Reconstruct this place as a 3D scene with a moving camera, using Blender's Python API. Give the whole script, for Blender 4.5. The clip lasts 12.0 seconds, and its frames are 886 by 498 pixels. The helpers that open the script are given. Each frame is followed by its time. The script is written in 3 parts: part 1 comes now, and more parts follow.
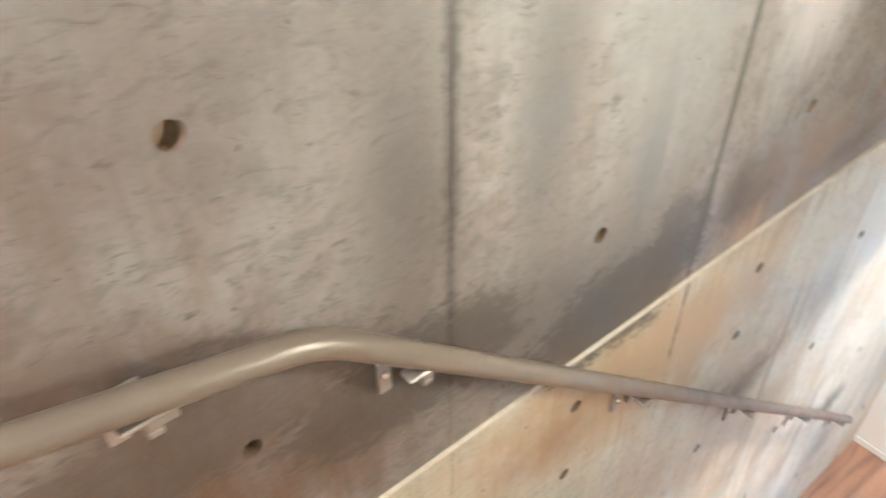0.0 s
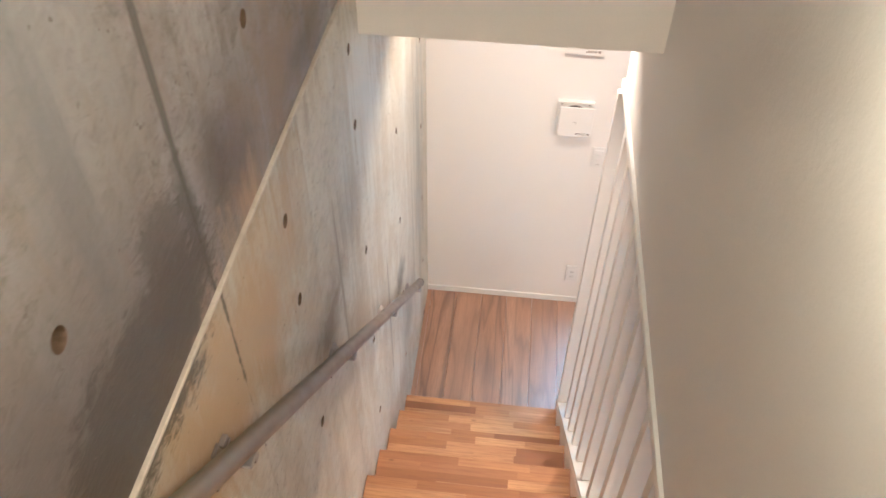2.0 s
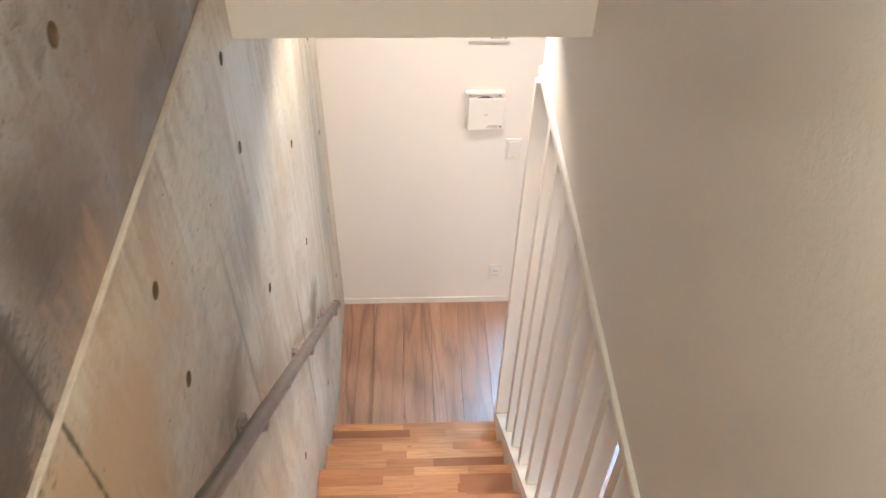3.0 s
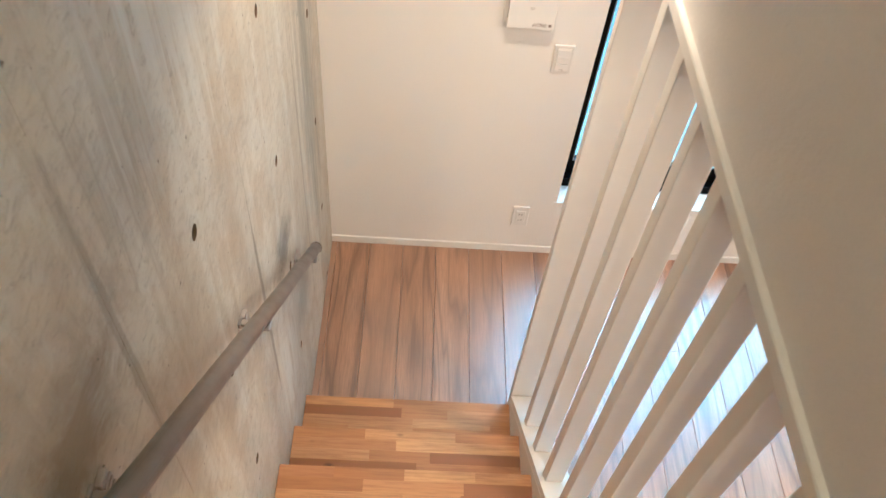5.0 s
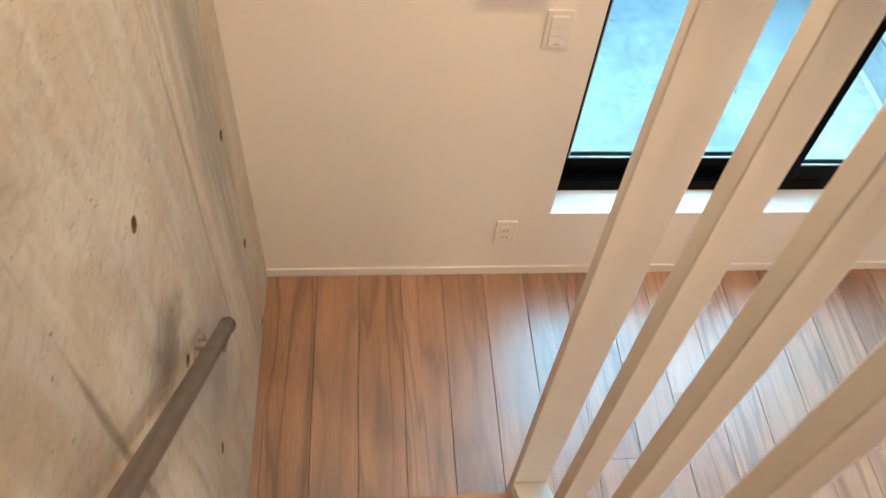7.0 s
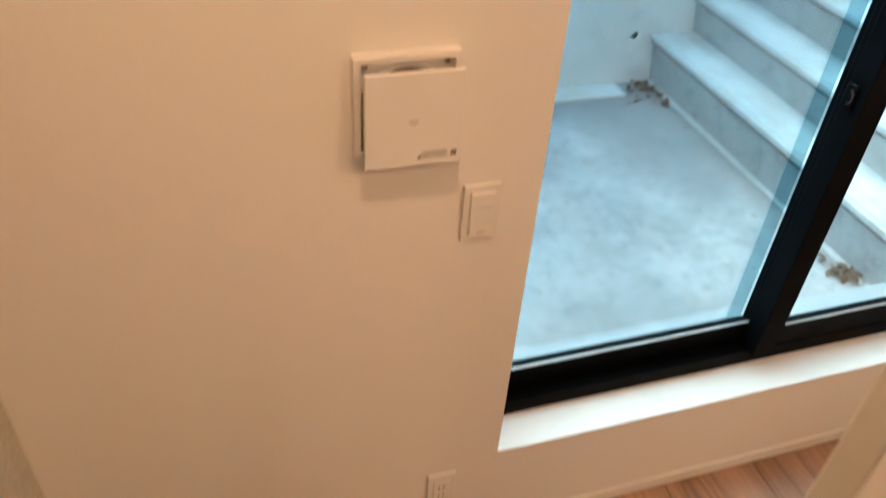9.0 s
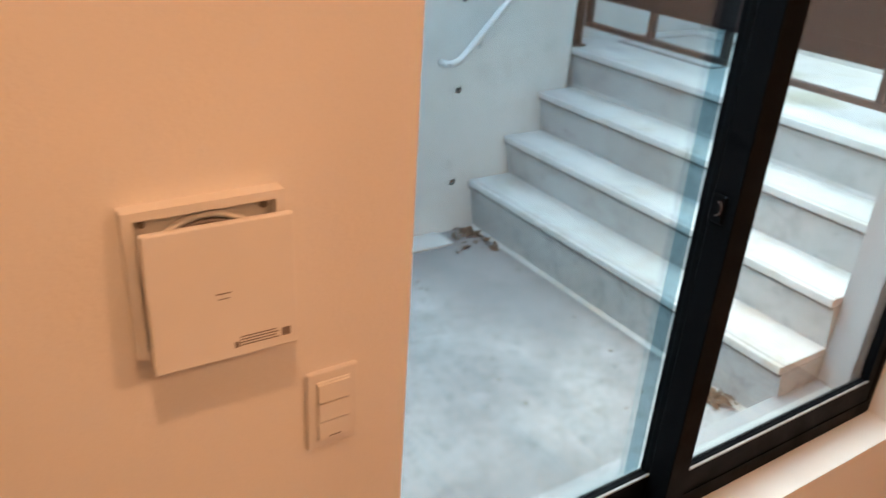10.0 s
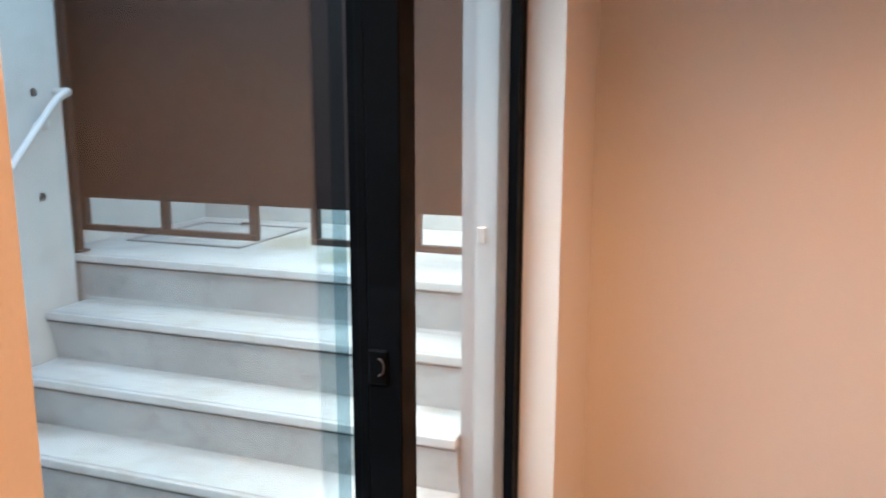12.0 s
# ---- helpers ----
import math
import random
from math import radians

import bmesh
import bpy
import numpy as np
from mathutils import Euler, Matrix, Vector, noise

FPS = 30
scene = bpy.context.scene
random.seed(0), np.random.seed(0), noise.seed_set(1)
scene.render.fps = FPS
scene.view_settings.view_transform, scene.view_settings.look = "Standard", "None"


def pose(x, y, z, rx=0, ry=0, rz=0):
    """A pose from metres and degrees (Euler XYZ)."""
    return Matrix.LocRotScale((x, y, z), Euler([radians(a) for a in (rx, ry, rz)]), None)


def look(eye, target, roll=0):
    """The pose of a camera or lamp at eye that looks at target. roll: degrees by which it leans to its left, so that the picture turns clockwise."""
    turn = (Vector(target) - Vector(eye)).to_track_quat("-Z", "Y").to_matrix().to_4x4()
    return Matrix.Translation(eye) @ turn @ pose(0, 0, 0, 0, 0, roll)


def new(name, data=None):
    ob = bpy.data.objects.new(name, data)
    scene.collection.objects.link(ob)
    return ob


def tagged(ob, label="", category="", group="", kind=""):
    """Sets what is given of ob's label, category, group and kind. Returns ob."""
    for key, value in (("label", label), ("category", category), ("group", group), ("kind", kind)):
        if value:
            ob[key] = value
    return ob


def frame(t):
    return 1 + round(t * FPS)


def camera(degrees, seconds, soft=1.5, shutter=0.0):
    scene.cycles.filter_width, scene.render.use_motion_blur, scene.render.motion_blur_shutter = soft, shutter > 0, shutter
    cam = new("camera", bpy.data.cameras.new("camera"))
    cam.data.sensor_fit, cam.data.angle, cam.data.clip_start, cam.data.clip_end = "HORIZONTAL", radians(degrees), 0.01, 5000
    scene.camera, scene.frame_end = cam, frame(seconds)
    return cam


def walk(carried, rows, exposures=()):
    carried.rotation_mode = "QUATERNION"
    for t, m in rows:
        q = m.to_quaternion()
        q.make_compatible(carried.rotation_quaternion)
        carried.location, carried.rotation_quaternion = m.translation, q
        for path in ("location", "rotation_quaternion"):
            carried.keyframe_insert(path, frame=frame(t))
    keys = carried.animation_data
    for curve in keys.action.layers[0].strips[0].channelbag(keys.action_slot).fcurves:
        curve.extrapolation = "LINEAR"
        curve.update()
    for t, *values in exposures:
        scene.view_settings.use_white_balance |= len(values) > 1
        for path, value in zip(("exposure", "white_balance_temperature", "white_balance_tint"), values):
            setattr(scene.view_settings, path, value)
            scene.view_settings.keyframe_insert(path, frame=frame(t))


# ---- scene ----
cam = camera(58.7, 12.0, shutter=0.4)
PATH = [
    (0, (0.569, -3.478, 3.707), (-0.597, -2.507, 2.405), -0.2),
    (0.5, (0.57, -3.355, 3.671), (-0.342, -2.201, 2.316), -0.3),
    (1, (0.52, -3.289, 3.588), (-0.045, -1.951, 2.213), 0.2),
    (1.5, (0.441, -3.204, 3.569), (0.16, -1.807, 2.167), 0.7),
    (2, (0.412, -3.103, 3.524), (0.266, -1.71, 2.097), 0.6),
    (2.5, (0.365, -2.954, 3.405), (0.349, -1.563, 1.967), 0.8),
    (3, (0.377, -2.827, 3.375), (0.456, -1.445, 1.932), 1.5),
    (3.2, (0.384, -2.783, 3.358), (0.482, -1.406, 1.911), 2.0),
    (4.8, (0.35, -2.304, 2.858), (0.451, -1.029, 1.321), 6.1),
    (5, (0.348, -2.252, 2.798), (0.435, -1.005, 1.237), 6.3),
    (5.5, (0.349, -2.102, 2.693), (0.431, -0.902, 1.095), 6.7),
    (6, (0.379, -1.948, 2.561), (0.48, -0.765, 0.952), 7.0),
    (6.5, (0.366, -1.785, 2.423), (0.506, -0.605, 0.814), 6.9),
    (6.7, (0.366, -1.73, 2.392), (0.522, -0.548, 0.787), 6.7),
    (8.5, (0.399, -1.086, 1.991), (0.785, 0.138, 0.458), 6.3),
    (9, (0.4, -1.052, 1.919), (0.933, 0.405, 0.657), 4.2),
    (9.5, (0.429, -0.894, 1.872), (1.18, 0.618, 0.799), 3.6),
    (10, (0.492, -0.758, 1.732), (1.503, 0.721, 0.843), 3.9),
    (10.5, (0.524, -0.642, 1.625), (1.863, 0.662, 0.911), 2.6),
    (11, (0.546, -0.557, 1.603), (2.1, 0.549, 1.0), 1.9),
    (11.5, (0.593, -0.465, 1.553), (2.321, 0.454, 1.144), 0.8),
    (12, (0.622, -0.377, 1.571), (2.48, 0.269, 1.208), 0.1),
]
walk(cam, [(t, look(eye, target, roll)) for t, eye, target, roll in PATH], [(0, 4.08, 3030, -27), (0.5, 3.88, 3080, -27), (1.0, 3.5, 3260, -25), (1.5, 3.35, 3240, -25), (3.0, 3.35, 3250, -27), (5.0, 3.22, 3360, -30), (6.0, 2.98, 3430, -31), (6.7, 2.85, 3700, -31), (8.5, 2.5, 4350, -31), (9.0, 2.3, 4650, -25), (9.5, 2.15, 5000, -17), (10.2, 2.15, 5700, -8), (11.0, 2.25, 5850, -4), (12, 2.38, 5750, -5)])

# ---- world, sun, lamps ----
def daylight():
    world = bpy.data.worlds.new("sky")
    scene.world = world
    world.use_nodes = True
    nt = world.node_tree
    nt.nodes.clear()
    out = nt.nodes.new("ShaderNodeOutputWorld")
    bg = nt.nodes.new("ShaderNodeBackground")
    sky = nt.nodes.new("ShaderNodeTexSky")
    sky.sky_type = 'NISHITA'
    sky.sun_disc = False
    sky.sun_elevation = radians(62)
    sky.sun_rotation = radians(-16)
    sky.dust_density = 3.0
    sky.ozone_density = 1.0
    bg.inputs["Strength"].default_value = 0.11
    nt.links.new(sky.outputs[0], bg.inputs[0])
    nt.links.new(bg.outputs[0], out.inputs[0])
    sun = bpy.data.lights.new("sun", 'SUN')
    sun.energy, sun.angle, sun.color = 1.5, radians(90), (0.96, 0.98, 1.0)
    ob = new("sun", sun)
    # overcast: a broad bright patch of cloud, 16 degrees west of +y, 62 degrees up
    d = Vector((math.sin(radians(-16)) * math.cos(radians(62)), math.cos(radians(-16)) * math.cos(radians(62)), math.sin(radians(62))))
    ob.matrix_world = look(d * 30, (0, 0, 0))


def downlight(x, y, z, watts, cone, warm=(1.0, 0.42, 0.195), size=0.11):
    data = bpy.data.lights.new("downlight", 'SPOT')
    data.energy, data.spot_size, data.spot_blend, data.color, data.shadow_soft_size = watts, radians(cone), 0.5, warm, size
    ob = new("downlight", data)
    ob.matrix_world = look((x, y, z), (x, y + 0.0001, z - 1))
    return ob


daylight()
downlight(0.58, -0.62, 2.44, 8.0, 150, size=0.03)
downlight(1.75, -1.55, 2.44, 25, 150)
downlight(2.0, -3.4, 2.44, 22, 150)
downlight(0.33, -4.55, 4.78, 25, 150, (1.0, 0.45, 0.205))


# ---- materials ----
class Nodes:
    def __init__(self, name, rough=0.6, metal=0.0, coat=0.0):
        self.mat = bpy.data.materials.new(name)
        self.mat.use_nodes = True
        self.nt = self.mat.node_tree
        self.bsdf = self.nt.nodes["Principled BSDF"]
        self.bsdf.inputs["Roughness"].default_value = rough
        self.bsdf.inputs["Metallic"].default_value = metal
        self.bsdf.inputs["Coat Weight"].default_value = coat
        self.pos = self.nt.nodes.new("ShaderNodeTexCoord").outputs["Object"]

    def add(self, kind, **sets):
        n = self.nt.nodes.new(kind)
        for k, v in sets.items():
            setattr(n, k, v)
        return n

    def put(self, socket, value):
        if isinstance(value, bpy.types.NodeSocket):
            self.nt.links.new(value, socket)
        else:
            socket.default_value = value

    def scaled(self, s, loc=(0, 0, 0), src=None):
        m = self.add("ShaderNodeMapping")
        self.put(m.inputs["Vector"], src or self.pos)
        m.inputs["Scale"].default_value = s
        self.put(m.inputs["Location"], loc)
        return m.outputs[0]

    def noise(self, scale, detail=4.0, rough=0.55, vec=None, distort=0.0):
        n = self.add("ShaderNodeTexNoise")
        self.put(n.inputs["Vector"], vec or self.pos)
        n.inputs["Scale"].default_value, n.inputs["Detail"].default_value = scale, detail
        n.inputs["Roughness"].default_value, n.inputs["Distortion"].default_value = rough, distort
        return n.outputs["Fac"]

    def ramp(self, fac, *stops):
        r = self.add("ShaderNodeValToRGB")
        self.put(r.inputs[0], fac)
        e = r.color_ramp.elements
        while len(e) < len(stops):
            e.new(0.5)
        for el, (p, c) in zip(e, stops):
            el.position = p
            el.color = (*c, 1) if isinstance(c, tuple) else (c, c, c, 1)
        return r.outputs[0]

    def mix(self, fac, a, b, how='MIX'):
        n = self.add("ShaderNodeMix", data_type='RGBA', blend_type=how)
        self.put(n.inputs[0], fac)
        for i, v in ((6, a), (7, b)):
            self.put(n.inputs[i], (*v, 1) if isinstance(v, tuple) else v)
        return n.outputs[2]

    def math(self, how, a, b=0.0, clamp=False):
        n = self.add("ShaderNodeMath", operation=how, use_clamp=clamp)
        self.put(n.inputs[0], a)
        self.put(n.inputs[1], b)
        return n.outputs[0]

    def random(self):
        return self.add("ShaderNodeObjectInfo").outputs["Random"]

    def colour(self, c):
        self.put(self.bsdf.inputs["Base Color"], (*c, 1) if isinstance(c, tuple) else c)
        return self

    def bump(self, height, strength=0.3, distance=0.002):
        b = self.add("ShaderNodeBump")
        b.inputs["Strength"].default_value, b.inputs["Distance"].default_value = strength, distance
        self.put(b.inputs["Height"], height)
        self.put(self.bsdf.inputs["Normal"], b.outputs[0])
        return self

    def blob(self, centre, size, power=1.0):
        """1 at centre, falling to 0 at size along each axis, with a ragged edge."""
        d = self.add("ShaderNodeVectorMath", operation='SUBTRACT')
        self.put(d.inputs[0], self.pos)
        d.inputs[1].default_value = centre
        s = self.add("ShaderNodeVectorMath", operation='DIVIDE')
        self.put(s.inputs[0], d.outputs[0])
        s.inputs[1].default_value = size
        l = self.add("ShaderNodeVectorMath", operation='LENGTH')
        self.put(l.inputs[0], s.outputs[0])
        return self.math('SUBTRACT', 1.0, l.outputs["Value"], True)


def concrete_indoor(name, k, wear, cast):
    """Bare concrete; k scales the base colours of this pour, wear how scaly its skin is, cast its tone."""
    m = Nodes(name, 0.55)
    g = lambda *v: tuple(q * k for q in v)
    cloud = m.noise(1.5, 6, 0.62)
    streak = m.noise(3.0, 7, 0.62, m.scaled((1, 3.4, 0.30)), 0.3)
    runs = m.noise(7.0, 6, 0.65, m.scaled((1, 4.0, 0.35), (3, 1, 6)), 0.5)
    scaly = m.noise(11, 9, 0.70, m.scaled((1, 0.9, 1.15), (4, 9, 1)), 0.9)
    brush = m.noise(34, 8, 0.74, m.scaled((1, 0.75, 1.5), (2, 5, 8)), 0.7)
    flake = m.noise(46, 6, 0.70, m.scaled((1, 0.55, 1.3), (7, 3, 5)), 1.4)
    patch = m.noise(4.4, 8, 0.68, m.scaled((1, 1.2, 0.8), (2, 5, 8)), 0.5)
    fine = m.noise(75, 5, 0.68)
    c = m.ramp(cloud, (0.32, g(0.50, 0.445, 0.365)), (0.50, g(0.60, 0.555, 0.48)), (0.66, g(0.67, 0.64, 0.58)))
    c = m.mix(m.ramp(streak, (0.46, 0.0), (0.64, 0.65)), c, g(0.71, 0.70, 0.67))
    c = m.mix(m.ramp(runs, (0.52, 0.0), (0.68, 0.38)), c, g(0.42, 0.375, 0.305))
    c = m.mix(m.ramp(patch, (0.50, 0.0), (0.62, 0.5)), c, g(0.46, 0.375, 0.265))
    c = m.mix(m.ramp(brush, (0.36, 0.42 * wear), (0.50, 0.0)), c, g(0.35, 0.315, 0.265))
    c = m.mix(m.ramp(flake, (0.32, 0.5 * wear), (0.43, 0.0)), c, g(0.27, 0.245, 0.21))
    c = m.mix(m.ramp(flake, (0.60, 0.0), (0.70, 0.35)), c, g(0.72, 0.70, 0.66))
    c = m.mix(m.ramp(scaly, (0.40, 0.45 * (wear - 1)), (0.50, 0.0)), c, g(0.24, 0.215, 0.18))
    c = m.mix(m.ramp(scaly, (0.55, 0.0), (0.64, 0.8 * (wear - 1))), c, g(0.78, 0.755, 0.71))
    ragged = m.math('ADD', m.math('MULTIPLY', scaly, 0.55), m.math('ADD', m.math('MULTIPLY', brush, 0.25), m.math('MULTIPLY', patch, 0.20)))
    crusty = m.math('ADD', m.math('MULTIPLY', scaly, 0.35), m.math('ADD', m.math('MULTIPLY', brush, 0.30), m.math('MULTIPLY', flake, 0.35)))
    washed = m.math('ADD', m.math('MULTIPLY', patch, 0.6), m.math('MULTIPLY', runs, 0.4))

    def stain_or_tone(col, tint, centre, size, strength, grain=ragged, gain=5.0, amp=0.5, thr=0.22):
        """A patch that thickens to its centre and breaks up along the grain at its rim."""
        f = m.math('SUBTRACT', m.math('ADD', grain, m.math('MULTIPLY', m.blob((0, *centre), (1, *size)), amp)), 0.5 + thr)
        return m.mix(m.math('MULTIPLY', m.math('MULTIPLY', f, gain, True), strength), col, tint)
    # warm damp tone behind the bend of the rail
    c = stain_or_tone(c, (0.160, 0.124, 0.088), (-3.75, 3.2), (0.95, 1.5), 0.85, washed, 3.0)
    c = stain_or_tone(c, (0.096, 0.078, 0.059), (-3.25, 3.40), (0.40, 0.30), 0.45, ragged, 3.5)
    c = stain_or_tone(c, (0.124, 0.084, 0.048), (-3.33, 2.84), (0.60, 0.38), 0.9, washed, 4.0)
    # pale grey lime wash between two form joints, with grey runs in it
    c = stain_or_tone(c, (0.264, 0.268, 0.268), (-2.56, 3.35), (0.36, 0.9), 0.85, washed, 4.0)
    c = stain_or_tone(c, (0.120, 0.118, 0.112), (-2.82, 3.20), (0.14, 0.60), 0.8, ragged, 4.0)
    c = stain_or_tone(c, (0.120, 0.118, 0.112), (-2.58, 3.05), (0.10, 0.35), 0.55, runs, 4.0)
    c = stain_or_tone(c, (0.092, 0.086, 0.078), (-2.76, 2.84), (0.62, 0.36), 0.8, ragged, 3.5)
    c = stain_or_tone(c, (0.080, 0.074, 0.064), (-3.05, 3.20), (0.17, 0.62), 0.75, ragged, 4.0)
    # pale concrete brightened by painted lamp light; brown seep beside the next joint
    c = stain_or_tone(c, (0.46, 0.45, 0.44), (-2.15, 3.26), (0.32, 0.55), 0.95, washed, 4.0, 0.6)
    c = stain_or_tone(c, (0.200, 0.148, 0.088), (-1.95, 2.74), (0.55, 0.40), 0.85, washed, 4.0)
    c = stain_or_tone(c, (0.104, 0.076, 0.044), (-2.20, 2.76), (0.26, 0.28), 0.85, ragged, 4.0)
    c = stain_or_tone(c, (0.064, 0.048, 0.029), (-2.26, 2.80), (0.11, 0.18), 0.6, crusty, 6.0)
    c = stain_or_tone(c, (0.104, 0.078, 0.048), (-1.80, 2.70), (0.34, 0.12), 0.7, ragged, 4.5)
    # tan band under the pour joint
    c = stain_or_tone(c, (0.46, 0.34, 0.20), (-2.50, 2.46), (0.95, 0.42), 0.9, washed, 4.0, 0.62)
    c = stain_or_tone(c, (0.27, 0.185, 0.10), (-2.72, 2.42), (0.40, 0.25), 0.6, ragged, 4.0)
    # dark crust along the pour joint
    c = stain_or_tone(c, (0.060, 0.055, 0.045), (-2.58, 2.71), (0.46, 0.23), 0.85, crusty, 11.0, 0.62, 0.26)
    c = stain_or_tone(c, (0.075, 0.065, 0.050), (-2.46, 2.77), (0.15, 0.24), 0.8, crusty, 11.0, 0.6, 0.26)
    c = stain_or_tone(c, (0.065, 0.058, 0.045), (-3.05, 2.86), (0.45, 0.20), 0.8, crusty, 11.0, 0.58, 0.26)
    c = stain_or_tone(c, (0.085, 0.070, 0.050), (-3.36, 2.98), (0.50, 0.17), 0.75, crusty, 11.0, 0.58, 0.26)
    # dirt in the form joints
    c = stain_or_tone(c, (0.05, 0.047, 0.036), (-2.985, 3.25), (0.030, 1.2), 0.85, crusty, 5.0, 0.45, 0.20)
    c = stain_or_tone(c, (0.07, 0.062, 0.05), (-2.364, 3.30), (0.012, 1.30), 0.85, ragged, 8.0, 0.6, 0.12)
    c = stain_or_tone(c, (0.07, 0.06, 0.045), (-2.37, 2.78), (0.055, 0.26), 0.85, crusty, 7.0)
    c = stain_or_tone(c, (0.24, 0.215, 0.175), (-1.738, 1.9), (0.018, 0.5), 0.55, ragged, 7.0, 0.6, 0.15)
    c = stain_or_tone(c, (0.20, 0.18, 0.15), (-1.140, 1.10), (0.018, 0.6), 0.6, ragged, 7.0, 0.6, 0.15)
    c = stain_or_tone(c, (0.22, 0.205, 0.18), (-0.512, 0.9), (0.018, 0.9), 0.5, ragged, 7.0, 0.6, 0.15)
    # stains of the lower pour
    c = stain_or_tone(c, (0.22, 0.175, 0.12), (-1.90, 1.96), (0.40, 0.22), 0.85, ragged, 4.5)
    c = stain_or_tone(c, (0.36, 0.30, 0.215), (-1.62, 1.60), (0.40, 0.55), 0.75, washed, 4.0)
    c = stain_or_tone(c, (0.30, 0.27, 0.22), (-1.58, 2.10), (0.30, 0.30), 0.6, runs, 4.0)
    c = stain_or_tone(c, (0.15, 0.14, 0.12), (-0.90, 1.05), (0.26, 0.20), 0.8, ragged, 5.0)
    c = stain_or_tone(c, (0.30, 0.30, 0.285), (-0.30, 1.25), (0.34, 1.5), 0.85, runs, 4.0)
    c = stain_or_tone(c, (0.26, 0.255, 0.24), (-0.72, 0.62), (0.45, 0.50), 0.7, ragged, 4.0)
    c = stain_or_tone(c, (0.74, 0.735, 0.72), (-1.30, 2.30), (0.45, 0.80), 0.75, runs, 5.0)
    c = stain_or_tone(c, (0.70, 0.69, 0.66), (-1.02, 0.62), (0.30, 0.45), 0.6, runs, 5.0)
    pits = m.ramp(m.noise(60, 2, 0.5, m.scaled((1, 1, 1), (9, 4, 2))), (0.245, 1.0), (0.28, 0.0))
    c = m.mix(pits, c, (0.12, 0.105, 0.09))
    m.colour(m.mix(1.0, c, cast, 'MULTIPLY'))
    m.put(m.bsdf.inputs["Roughness"], m.ramp(cloud, (0.3, 0.42), (0.7, 0.64)))
    h = m.math('ADD', m.math('MULTIPLY', fine, 0.3), m.math('ADD', m.math('MULTIPLY', flake, 0.5), m.math('MULTIPLY', brush, 0.6)))
    h = m.math('SUBTRACT', h, m.math('MULTIPLY', pits, 0.7))
    return m.bump(h, 0.55, 0.004).mat


def concrete_outdoor(name, light, dark, stain_or_tone=0.5, scale=1.0, *marks):
    m = Nodes(name, 0.8)
    cloud = m.noise(1.3 * scale, 6, 0.62)
    fine = m.noise(38, 5, 0.65)
    c = m.mix(m.ramp(cloud, (0.32, 0.0), (0.66, 1.0)), dark, light)
    c = m.mix(m.ramp(m.noise(7.5 * scale, 7, 0.74, m.scaled((1, 1, 1), (5, 2, 1)), 0.1), (0.50, 0.0), (0.70, stain_or_tone * 0.8)), c, tuple(v * 0.62 for v in dark))
    c = m.mix(m.ramp(fine, (0.3, 0.25), (0.5, 0.0)), c, tuple(v * 0.7 for v in dark))
    ragged = m.noise(6, 6, 0.7, m.scaled((1, 1, 1), (3, 8, 2)))
    for tint, centre, size, strength, gain in marks:
        f = m.math('MULTIPLY', m.math('ADD', m.blob(centre, size), m.math('MULTIPLY', m.math('SUBTRACT', ragged, 0.5), 0.9)), gain, True)
        c = m.mix(m.math('MULTIPLY', f, strength), c, tint)
    m.colour(c)
    return m.bump(fine, 0.3, 0.003).mat


def wallpaper():
    m = Nodes("vinyl_wallpaper", 0.62)
    weave = m.noise(240, 3, 0.6)
    lump = m.noise(70, 3, 0.55)
    c = m.mix(m.noise(1.1, 3), (0.78, 0.755, 0.72), (0.82, 0.80, 0.77))
    m.colour(m.mix(m.ramp(weave, (0.3, 0.10), (0.55, 0.0)), c, (0.6, 0.57, 0.53)))
    return m.bump(m.math('ADD', m.math('MULTIPLY', weave, 0.5), lump), 0.45, 0.0015).mat


def paint(name, c, rough=0.45, grain=160, amount=0.12):
    m = Nodes(name, rough)
    n = m.noise(grain, 3)
    big = m.noise(5, 4)
    m.colour(m.mix(m.ramp(big, (0.35, 0.0), (0.7, 1.0)), tuple(v * 0.94 for v in c), c))
    return m.bump(n, amount, 0.0006).mat


def metal(name, c, rough=0.35, metallic=0.8):
    m = Nodes(name, rough, metallic)
    n = m.noise(45, 4)
    m.colour(m.mix(n, tuple(v * 0.88 for v in c), c))
    m.put(m.bsdf.inputs["Roughness"], m.ramp(m.noise(14, 4), (0.3, rough * 0.85), (0.7, rough * 1.2)))
    return m.bump(n, 0.05, 0.0004).mat


